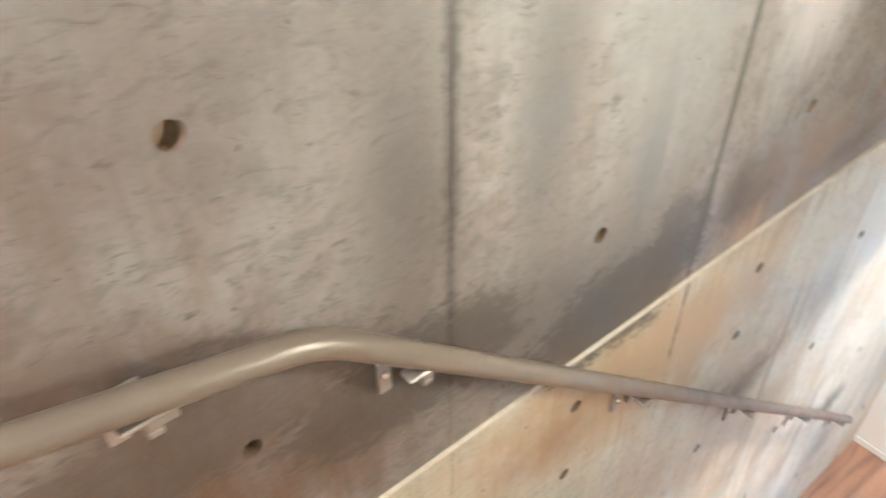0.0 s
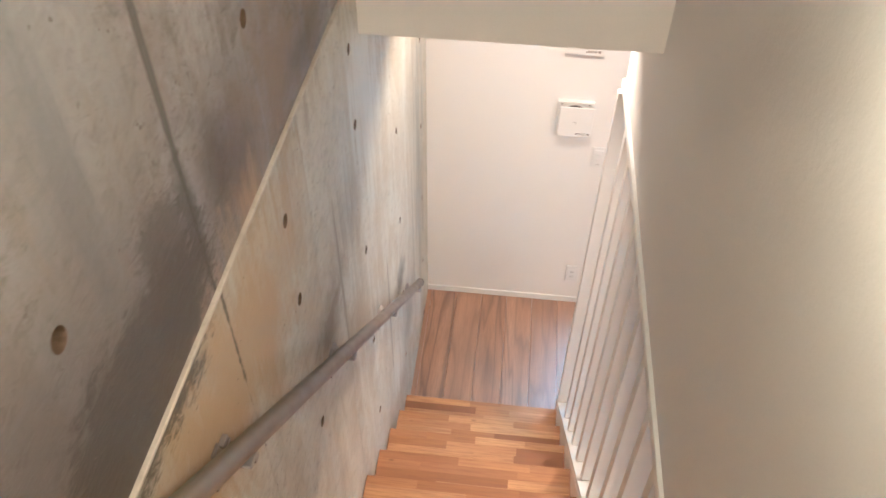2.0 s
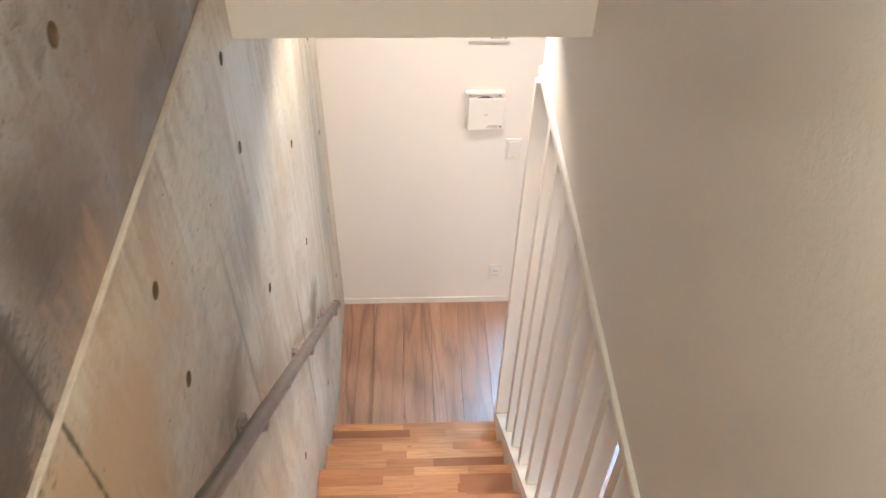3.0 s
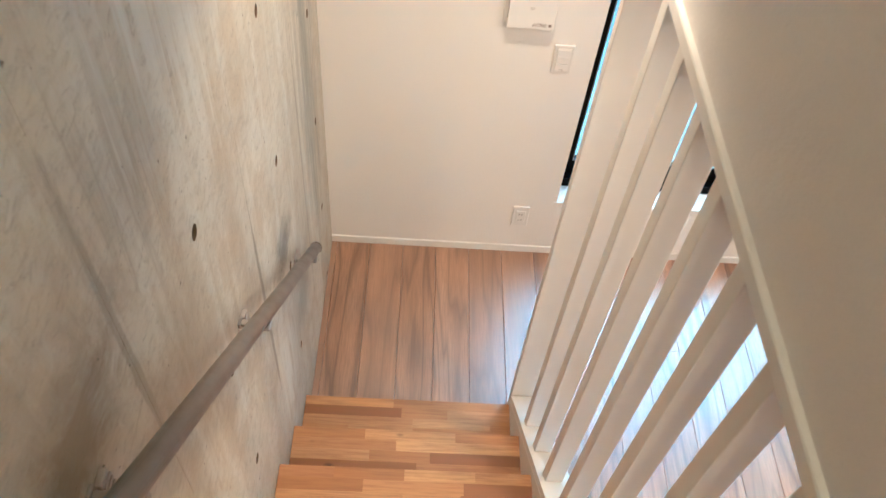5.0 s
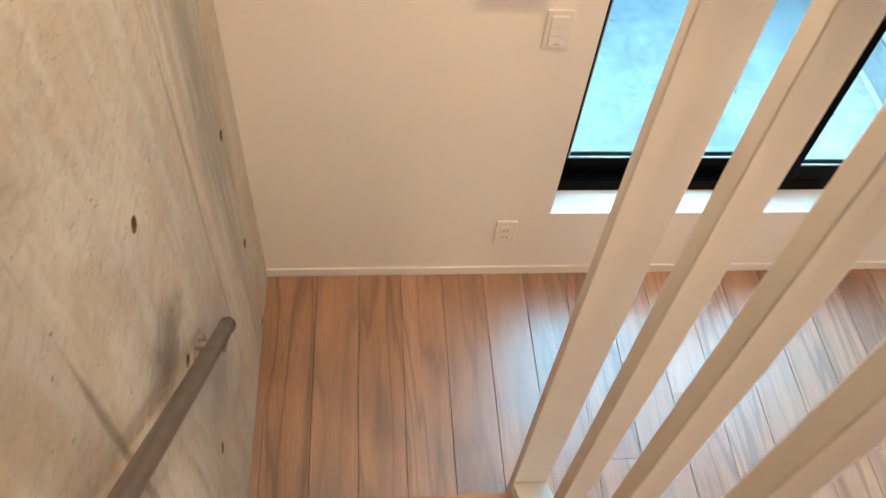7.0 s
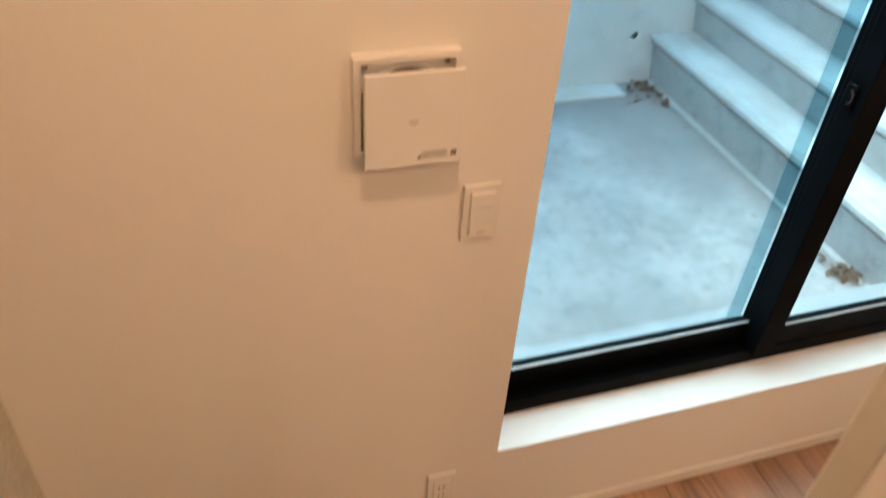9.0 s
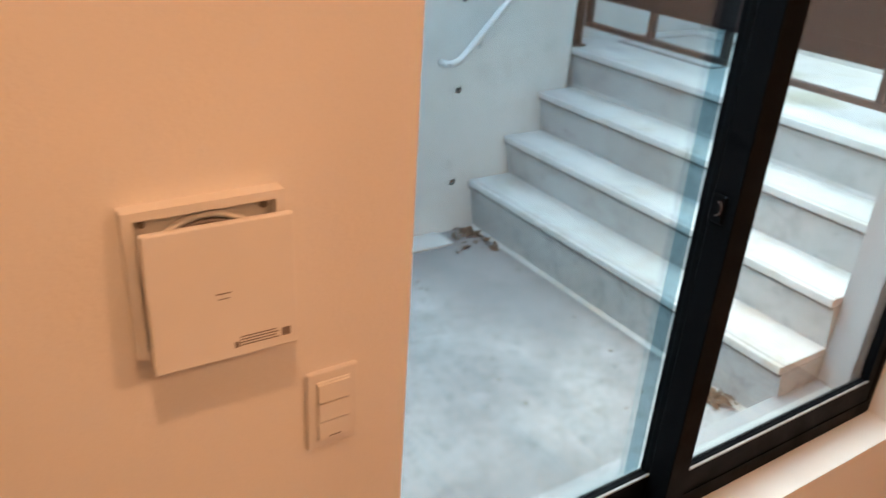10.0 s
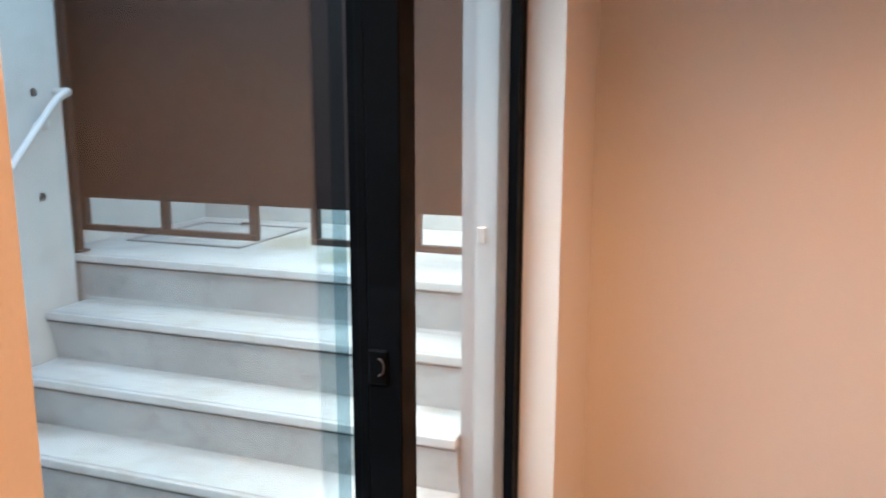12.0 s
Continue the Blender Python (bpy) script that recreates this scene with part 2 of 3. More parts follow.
def plank_wood():
    m = Nodes("walnut_plank", 0.36, 0.0, 1.0)
    rnd = m.random()
    cmb = m.add("ShaderNodeCombineXYZ")
    m.put(cmb.inputs[0], m.math('MULTIPLY', rnd, 37.0))
    m.put(cmb.inputs[1], m.math('MULTIPLY', rnd, 91.0))
    m.put(cmb.inputs[2], m.math('MULTIPLY', rnd, 13.0))
    m.bsdf.inputs["Coat Roughness"].default_value = 0.40
    m.bsdf.inputs["Coat IOR"].default_value = 1.85
    v = m.scaled((1, 0.075, 1), cmb.outputs[0])
    warp = m.noise(9, 2, 0.45, v, 0.3)
    rings = m.math('FRACT', m.math('MULTIPLY', m.math('ADD', warp, m.math('MULTIPLY', m.noise(3.5, 2, 0.5, v), 0.6)), 7.0))
    pores = m.noise(330, 4, 0.7, m.scaled((1, 0.03, 1), cmb.outputs[0]))
    blotch = m.noise(7, 4, 0.6, m.scaled((1, 0.09, 1), cmb.outputs[0]))
    c = m.ramp(blotch, (0.30, (0.15, 0.070, 0.030)), (0.48, (0.33, 0.172, 0.078)), (0.70, (0.46, 0.262, 0.135)))
    c = m.mix(m.ramp(rings, (0.0, 0.75), (0.28, 0.0), (0.80, 0.0), (1.0, 0.7)), c, (0.09, 0.038, 0.016))
    c = m.mix(m.ramp(pores, (0.38, 0.5), (0.56, 0.0)), c, (0.10, 0.048, 0.028))
    c = m.mix(m.math('MULTIPLY', rnd, 0.45), c, (0.46, 0.28, 0.16))
    m.colour(c)
    return m.bump(m.math('ADD', pores, m.math('MULTIPLY', rings, 0.3)), 0.10, 0.0008).mat


def tread_wood():
    m = Nodes("laminated_pine", 0.55, 0.0, 0.0)
    rnd = m.random()
    cmb = m.add("ShaderNodeCombineXYZ")
    m.put(cmb.inputs[1], m.math('MULTIPLY', rnd, 57.0))
    m.put(cmb.inputs[0], m.math('MULTIPLY', rnd, 23.0))
    v = m.scaled((0.06, 1, 1), cmb.outputs[0])
    grain = m.noise(130, 4, 0.65, v)
    broad = m.noise(16, 3, 0.5, v)
    c = m.ramp(rnd, (0.0, (0.21, 0.085, 0.020)), (0.30, (0.38, 0.178, 0.046)), (0.65, (0.49, 0.250, 0.072)), (1.0, (0.62, 0.36, 0.125)))
    c = m.mix(m.ramp(broad, (0.35, 0.45), (0.6, 0.0)), c, (0.29, 0.125, 0.045))
    c = m.mix(m.ramp(grain, (0.35, 0.5), (0.58, 0.0)), c, (0.25, 0.105, 0.04))
    knots = m.add("ShaderNodeTexVoronoi")
    m.put(knots.inputs["Vector"], m.scaled((0.5, 1, 1), cmb.outputs[0]))
    knots.inputs["Scale"].default_value = 9
    c = m.mix(m.ramp(knots.outputs["Distance"], (0.04, 0.8), (0.09, 0.0)), c, (0.10, 0.045, 0.02))
    m.colour(c)
    return m.bump(grain, 0.08, 0.0006).mat


def clear_glass(name="window_glass", tint=(0.93, 0.97, 0.98)):
    m = Nodes(name, 0.0)
    m.bsdf.inputs["Transmission Weight"].default_value = 1.0
    m.bsdf.inputs["IOR"].default_value = 1.45
    return m.colour(tint).mat


def veil(name, tint):
    """Thin sheet that only dims what is behind it."""
    m = Nodes(name)
    t = m.add("ShaderNodeBsdfTransparent")
    t.inputs[0].default_value = (*tint, 1)
    m.nt.links.new(t.outputs[0], m.nt.nodes["Material Output"].inputs[0])
    return m.mat


CONCRETE = concrete_indoor("lower_pour_concrete", 0.92, 1.15, (0.98, 0.99, 0.93))
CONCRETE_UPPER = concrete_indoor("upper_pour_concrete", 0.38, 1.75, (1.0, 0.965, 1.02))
LEDGE = concrete_outdoor("ledge_mortar", (0.60, 0.555, 0.48), (0.47, 0.42, 0.34), 0.5, 5)
PLUG = concrete_outdoor("tie_plug", (0.20, 0.14, 0.085), (0.12, 0.085, 0.055), 0.4, 9)
PLUG_DRY = concrete_outdoor("dry_tie_plug", (0.20, 0.145, 0.085), (0.13, 0.095, 0.055), 0.5, 20)
# shade of the gap under step noses put into colour; also tie hole sides
GAPDARK = concrete_outdoor("dark_gap_tone", (0.12, 0.12, 0.115), (0.07, 0.07, 0.066), 0.5, 6)
PATIO = concrete_outdoor("patio_concrete", (0.38, 0.38, 0.382), (0.215, 0.216, 0.218), 0.8, 2.4, ((0.22, 0.226, 0.23), (2.28, 1.42, 0.22), (0.42, 0.62, 1), 0.55, 2.6))
OUTWALL = concrete_outdoor("outdoor_wall_concrete", (0.75, 0.77, 0.755), (0.62, 0.64, 0.63), 0.5)
STEPCON = concrete_outdoor("outdoor_step_concrete", (0.47, 0.485, 0.48), (0.34, 0.355, 0.35), 1.0, 1.8)
TREADCON = concrete_outdoor("outdoor_tread_mortar", (0.57, 0.58, 0.575), (0.45, 0.46, 0.455), 0.5, 1.0, ((0.50, 0.455, 0.40), (2.48, 1.12, 0.45), (0.2, 0.30, 0.1), 0.8, 2.0), ((0.30, 0.29, 0.22), (3.45, 1.25, 1.0), (0.22, 0.16, 0.3), 0.8, 2.0), ((0.34, 0.33, 0.25), (3.25, 0.92, 1.0), (0.2, 0.14, 0.3), 0.8, 2.0))
PAPER = wallpaper()
WHITE = paint("white_trim", (0.80, 0.79, 0.76), 0.40)
SLATPAINT = paint("white_slat_paint", (0.76, 0.74, 0.70), 0.45)
PLASTIC = paint("white_plastic", (0.78, 0.765, 0.74), 0.32, 300, 0.05)
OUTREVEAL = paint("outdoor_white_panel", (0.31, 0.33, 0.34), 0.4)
BLACK = metal("black_aluminium", (0.002, 0.0023, 0.003), 0.45, 0.0)
BLACK.node_tree.nodes["Principled BSDF"].inputs["Specular IOR Level"].default_value = 0.04
DARKSTEEL = metal("brown_painted_steel", (0.062, 0.045, 0.040), 0.42, 0.1)
BROWNPANEL = paint("brown_panel", (0.025, 0.0158, 0.0142), 0.6, 220, 0.08)
for _m in (BROWNPANEL, DARKSTEEL):
    _m.node_tree.nodes["Principled BSDF"].inputs["Specular IOR Level"].default_value = 0.12
RAILPAINT = metal("taupe_rail", (0.185, 0.155, 0.122), 0.33, 0.15)
STEEL = metal("satin_steel", (0.46, 0.43, 0.40), 0.5, 0.8)
CHROME = metal("bright_screw", (0.80, 0.79, 0.77), 0.15, 1.0)
WHITEPIPE = metal("white_pipe", (0.70, 0.71, 0.71), 0.4, 0.1)
PLANK = plank_wood()
PINE = tread_wood()
GLASS = clear_glass()
TINT = veil("tinted_film", (0.62, 0.71, 0.75))
NET = veil("insect_net", (0.86, 0.88, 0.89))
INK = paint("grey_ink", (0.20, 0.17, 0.16), 0.6)
DARKHOLE = paint("dark_duct", (0.03, 0.028, 0.026), 0.6)
LAMPSHADE = Nodes("lamp_opal", 0.4).colour((0.9, 0.88, 0.82)).mat
LAMPSHADE.node_tree.nodes["Principled BSDF"].inputs["Emission Color"].default_value = (1.0, 0.45, 0.19, 1)
LAMPSHADE.node_tree.nodes["Principled BSDF"].inputs["Emission Strength"].default_value = 17
LEAFDRY = concrete_outdoor("dry_leaf", (0.13, 0.10, 0.065), (0.07, 0.05, 0.032), 0.3, 30)


# ---- mesh helpers ----
def box(bm, x0, x1, y0, y1, z0, z1, bevel=0.0, segs=1):
    r = bmesh.ops.create_cube(bm, size=1.0, matrix=Matrix.LocRotScale(((x0 + x1) / 2, (y0 + y1) / 2, (z0 + z1) / 2), None, (abs(x1 - x0), abs(y1 - y0), abs(z1 - z0))))
    if bevel:
        es = list({e for v in r["verts"] for e in v.link_edges})
        bmesh.ops.bevel(bm, geom=es, offset=bevel, segments=segs, affect='EDGES', profile=0.5)
    return bm


def boxes(*dims, bevel=0.0, segs=1):
    bm = bmesh.new()
    for d in dims:
        box(bm, *d, bevel=bevel, segs=segs)
    return bm


def prism(pts, axis, a, b):
    """An outline in two axes pushed along the third from a to b."""
    bm = bmesh.new()

    def at(p, s):
        return {'x': (s, p[0], p[1]), 'y': (p[0], s, p[1]), 'z': (p[0], p[1], s)}[axis]
    lo = [bm.verts.new(at(p, a)) for p in pts]
    hi = [bm.verts.new(at(p, b)) for p in pts]
    bm.faces.new(lo)
    bm.faces.new(hi)
    for i in range(len(pts)):
        j = (i + 1) % len(pts)
        bm.faces.new((lo[i], lo[j], hi[j], hi[i]))
    bmesh.ops.recalc_face_normals(bm, faces=bm.faces)
    return bm


def tube(points, radius, sides=20, bend=0.0, cap=True):
    """A round bar along a path; inner corners are rounded by bend."""
    pts = [Vector(p) for p in points]
    path = [pts[0]]
    for i in range(1, len(pts) - 1):
        if bend:
            a = pts[i] + (pts[i - 1] - pts[i]).normalized() * bend
            b = pts[i] + (pts[i + 1] - pts[i]).normalized() * bend
            for k in range(9):
                u = k / 8
                path.append(a * (1 - u) ** 2 + pts[i] * 2 * u * (1 - u) + b * u * u)
        else:
            path.append(pts[i])
    path.append(pts[-1])
    bm = bmesh.new()
    rings = []
    side = None
    for i, p in enumerate(path):
        d = (path[min(i + 1, len(path) - 1)] - path[max(i - 1, 0)]).normalized()
        if side is None:
            side = d.orthogonal().normalized()
        side = (side - d * side.dot(d)).normalized()
        up = d.cross(side)
        rings.append([bm.verts.new(p + (side * math.cos(2 * math.pi * k / sides) + up * math.sin(2 * math.pi * k / sides)) * radius) for k in range(sides)])
    for a, b in zip(rings, rings[1:]):
        for k in range(sides):
            f = bm.faces.new((a[k], a[(k + 1) % sides], b[(k + 1) % sides], b[k]))
            f.smooth = True
    if cap:
        bm.faces.new(rings[0][::-1])
        bm.faces.new(rings[-1])
    bmesh.ops.recalc_face_normals(bm, faces=bm.faces)
    return bm


def mesh_from(name, bm, material):
    me = bpy.data.meshes.new(name)
    bm.to_mesh(me)
    bm.free()
    me.materials.append(material)
    return me


def part(name, bm, material, parent, label=""):
    ob = new(name, mesh_from(name, bm, material))
    ob.parent = parent
    return tagged(ob, label)


def solid(name, bm, material, label, category, kind="", group=""):
    return tagged(new(name, mesh_from(name, bm, material)), label, category, group, kind)


def base(name, at, label, category, group="", kind=""):
    ob = new(name)
    ob.empty_display_size = 0.1
    ob.location = at
    return tagged(ob, label, category, group, kind)


def under(name, bm, material, parent, label=""):
    """A part given in world places under an empty that stands away from the origin."""
    ob = part(name, bm, material, parent, label)
    ob.data.transform(Matrix.Translation(-Vector(parent.location)))
    return ob


# ---- the plan ----
WIDTH = 0.752            # stair, wall to string
XW = 0.776               # face of the stair side wall
CEIL = 2.462
LEDGE_Z = 2.633
HEAD_Y = -1.32           # header over the stair
WALL_END = -0.825
SOFFIT = 2.045           # foot of the stair side wall
XR = 3.193               # side wall of the room
TOP = 4.80
BACK = -5.2
WL, WR, WSILL, WHEAD = 0.964, 2.642, 0.340, 2.12
RISE, RUN, Y1, Z1 = 0.19, 0.215, -0.872, 0.171
STEPS = 13


# ---- rooms ----
def far_wall():
    a, b, c, d = WL - 0.012, WR + 0.012, WSILL - 0.014, WHEAD + 0.012
    dims = lambda y0, y1: [(-0.12, a, y0, y1, -0.1, CEIL + 0.2), (b, 3.4, y0, y1, -0.1, CEIL + 0.2), (a, b, y0, y1, -0.1, c), (a, b, y0, y1, d, CEIL + 0.2)]
    solid("wall_north", boxes(*dims(0.0, 0.14)), PAPER, "off-white vinyl papered wall round the window", "wall", "structure")
    out = [(-1.6, a, 0.143, 0.27, -0.3, 2.85), (b, 6.0, 0.143, 0.27, -0.3, 2.85), (a, b, 0.143, 0.27, -0.3, c - 0.02), (a, b, 0.143, 0.27, d, 3.3)]
    solid("wall_outside", boxes(*out), OUTWALL, "pale grey concrete outer wall beside the patio", "wall", "structure")


def shell():
    solid("wall_stair_side", boxes((XW, XW + 0.095, BACK, WALL_END, SOFFIT + 0.02, TOP)), PAPER, "off-white papered wall above the stair slats", "wall", "structure")
    solid("trim", boxes((0.765, XW + 0.104, BACK, WALL_END + 0.006, SOFFIT - 0.008, SOFFIT + 0.02), bevel=0.002), WHITE, "white trim board under the stair side wall", "trim", "structure")
    solid("wall_header", boxes((-0.012, XW, HEAD_Y, HEAD_Y + 0.12, CEIL, TOP)), PAPER, "off-white papered header above the stair", "wall", "structure")
    solid("ceiling", boxes((-0.1, XW, HEAD_Y + 0.12, 0.0, CEIL, CEIL + 0.1), (XW, XR + 0.1, WALL_END, 0.0, CEIL, CEIL + 0.1), (XW + 0.095, XR + 0.1, BACK, WALL_END, CEIL, CEIL + 0.1)), PAPER, "white papered ceiling of the lower room", "ceiling", "structure")
    solid("ceiling_upper", boxes((-0.1, XW + 0.1, BACK - 0.1, HEAD_Y + 0.12, TOP, TOP + 0.1)), PAPER, "white papered ceiling over the stair", "ceiling", "structure")
    solid("wall_east", boxes((XR, XR + 0.12, BACK, 0.0, -0.1, CEIL)), PAPER, "off-white papered side wall of the lower room", "wall", "structure")
    solid("wall_south", boxes((-0.1, XR + 0.12, BACK - 0.1, BACK, -0.1, TOP)), PAPER, "off-white papered back wall", "wall", "structure")
    solid("floor_upper", boxes((0.0, XW, BACK, Y1 - 12 * RUN, Z1 + 12 * RISE - 0.2, Z1 + 12 * RISE)), PINE, "wooden floor of the upper landing", "floor", "structure")
    solid("floor_base", boxes((-0.1, XR + 0.12, BACK, 0.14, -0.12, -0.013)), WHITE, "sub floor under the planks", "floor", "structure")
    solid("baseboard", boxes((0.0, XR, -0.008, 0.0, 0.0, 0.042), bevel=0.0015), WHITE, "slim white baseboard under the window wall", "baseboard", "structure")
    solid("baseboard_side", boxes((XR - 0.008, XR, BACK, -0.008, 0.0, 0.042), bevel=0.0015), WHITE, "slim white baseboard along the side wall", "baseboard", "structure")


def plate_with_holes(y0, y1, z0, z1, holes, x, r, depth, sides=18):
    """A panel facing +x with round recesses."""
    bm = bmesh.new()

    def loop(pts, xx):
        vs = [bm.verts.new((xx, y, z)) for y, z in pts]
        return vs, [bm.edges.new((vs[i], vs[(i + 1) % len(vs)])) for i in range(len(vs))]
    c = 0.0006
    rim, edges = loop([(y0 + c, z0 + c), (y1 - c, z0 + c), (y1 - c, z1 - c), (y0 + c, z1 - c)], x)
    rings = []
    for hy, hz in holes:
        k, e = loop([(hy + r * math.cos(2 * math.pi * i / sides), hz + r * 1.05 * math.sin(2 * math.pi * i / sides)) for i in range(sides)], x)
        rings.append(k)
        edges += e
    bmesh.ops.triangle_fill(bm, edges=edges, use_beauty=True)
    outer = [bm.verts.new((x - 0.0010, y, z)) for y, z in ((y0, z0), (y1, z0), (y1, z1), (y0, z1))]
    backs = [bm.verts.new((x - 0.06, y, z)) for y, z in ((y0, z0), (y1, z0), (y1, z1), (y0, z1))]
    for a, b in ((rim, outer), (outer, backs)):
        for i in range(4):
            j = (i + 1) % 4
            bm.faces.new((a[i], a[j], b[j], b[i]))
    bm.faces.new(backs[::-1])
    for k in rings:
        deep = [bm.verts.new((x - depth, v.co.y + (sum(q.co.y for q in k) / sides - v.co.y) * 0.12, v.co.z + (sum(q.co.z for q in k) / sides - v.co.z) * 0.12)) for v in k]
        for i in range(sides):
            j = (i + 1) % sides
            bm.faces.new((k[i], k[j], deep[j], deep[i])).material_index = 1
    bmesh.ops.recalc_face_normals(bm, faces=bm.faces)
    return bm


def concrete_wall():
    wall = base("wall_west", (0, 0, 0), "stained bare concrete wall with tie holes", "wall", "", "structure")
    joints = [BACK, -4.21, -3.60, -2.985, -2.364, -1.738, -1.140, -0.512, 0.0]
    cols = [-4.52, -3.91, -3.295, -2.674, -2.055, -1.441, -0.835, -0.205]
    low = [0.02, 0.46, 0.905, 1.345, 1.79, 2.263, 2.49]
    high = [2.913, 3.352, 3.77, 4.21, 4.65]
    for i, (a, b) in enumerate(zip(joints, joints[1:])):
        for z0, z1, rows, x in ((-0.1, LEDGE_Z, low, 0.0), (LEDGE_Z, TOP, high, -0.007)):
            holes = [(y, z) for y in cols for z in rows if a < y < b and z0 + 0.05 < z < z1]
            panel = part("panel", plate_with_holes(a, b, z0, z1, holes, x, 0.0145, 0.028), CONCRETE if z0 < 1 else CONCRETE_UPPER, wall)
            panel.data.materials.append(PLUG)
            for y, z in holes:
                bm = bmesh.new()
                bmesh.ops.create_circle(bm, cap_ends=True, radius=0.0142, segments=16, matrix=Matrix.Translation((x - (0.025 if z < 3.0 else 0.016) + random.uniform(0, 0.005), y, z)) @ Euler((0, math.pi / 2, 0)).to_matrix().to_4x4())
                part("tie_plug", bm, PLUG if z < 3.0 else PLUG_DRY, wall, "brown mortar plug sunk in a tie hole")
    part("ledge", boxes((-0.03, 0.0008, BACK, HEAD_Y, LEDGE_Z - 0.004, LEDGE_Z + 0.003), bevel=0.0015), LEDGE, wall, "pale mortar ledge at the pour joint")


# ---- stair ----
def stair():
    st = base("staircase", (0, 0, 0), "straight stair with laminated orange pine treads", "stairs")
    rnd = random.Random(5)
    for n in range(STEPS):
        y, z = Y1 - n * RUN, Z1 + n * RISE
        back = y - RUN - 0.012
        tr = part("tread", boxes((0.003, WIDTH, back, y - 0.004, z - 0.032, z - 0.006)), PINE, st)
        rows = 6
        w = (y - back) / rows
        for r in range(rows):
            a = y - r * w
            x = 0.003
            while x < WIDTH - 0.001:
                l = rnd.uniform(0.16, 0.42)
                x2 = min(x + l, WIDTH)
                if WIDTH - x2 < 0.07:
                    x2 = WIDTH
                bm = boxes((x, x2, a - w, a, z - 0.0305, z + rnd.uniform(-0.00015, 0.00015)))
                if r == 0:
                    es = [e for e in bm.edges if all(abs(v.co.y - a) < 1e-5 for v in e.verts) and all(v.co.z > z - 0.01 for v in e.verts)]
                    bmesh.ops.bevel(bm, geom=es, offset=0.005, segments=3, affect='EDGES')
                part("strip", bm, PINE, tr)
                x = x2
        part("riser", boxes((0.003, WIDTH, y - 0.034, y - 0.018, z - RISE + 0.001, z - 0.032)), PINE, st)
    # string under the tread ends and the sloping base of the slats
    slope = RISE / RUN
    za = lambda y, off: Z1 + (Y1 - y) * slope + off
    y0, y1 = Y1 + 0.004, Y1 - STEPS * RUN
    ys = (y0, y1)
    part("string", prism([(y0, 0.0), (y0, za(y0, 0.026)), (y1, za(y1, 0.026)), (y1, za(y1, -0.28)), (y0 - 0.32, 0.0)], 'x', WIDTH, WIDTH + 0.029), WHITE, st, "white painted string board")


def slat_screen():
    sc = base("slat_screen", (XW, Y1, 0), "white slat screen between stair and room", "railing")
    slope = RISE / RUN
    zb = lambda y: 0.230 + (-0.87 - y) * slope
    yend = -0.87 - (SOFFIT - 0.230) / slope
    x0, x1 = 0.768, 0.818
    under("base_rail", prism([(-0.868, 0.0), (-0.868, zb(-0.868)), (yend, zb(yend)), (yend, zb(yend) - 0.045), (-0.96, zb(-0.96) - 0.045), (-0.96, 0.0)], 'x', WIDTH + 0.001, x1 + 0.028), WHITE, sc, "sloping white base board")
    under("post", boxes((WIDTH + 0.001, x1 + 0.030, -0.866, -0.838, 0.0, SOFFIT - 0.01), bevel=0.0025, segs=2), SLATPAINT, sc, "broad white end post")
    y = -1.060
    while zb(y) < SOFFIT - 0.06:
        bm = boxes((x0, x1, y - 0.018, y + 0.018, zb(y) - 0.03, SOFFIT - 0.01), bevel=0.002, segs=2)
        under("slat", bm, SLATPAINT, sc)
        y -= 0.1475


def handrail():
    x = 0.06
    rail = base("handrail", (x, -3.25, 3.10), "taupe round handrail bracketed to the concrete wall", "handrail")
    low, bend_at, up = (x, -0.728, 0.861), (x, -3.222, 3.108), (x, -4.4, 3.42)
    under("bar", tube([up, bend_at, low], 0.0175, 24, 0.05), RAILPAINT, rail)
    d = (Vector(low) - Vector(bend_at)).normalized()
    under("end_cap", tube([Vector(low) - d * 0.004, Vector(low) + d * 0.006], 0.0188, 20), RAILPAINT, rail, "taupe end cap")
    slope = (3.108 - 0.861) / (-3.222 + 0.728)
    for y in (-3.085, -2.52, -1.92, -1.345, -0.775):
        z = 0.861 + (y + 0.728) * slope
        bracket(rail, x, y, z)
    bracket(rail, x, -3.40, 3.108 + 0.178 * 0.265)


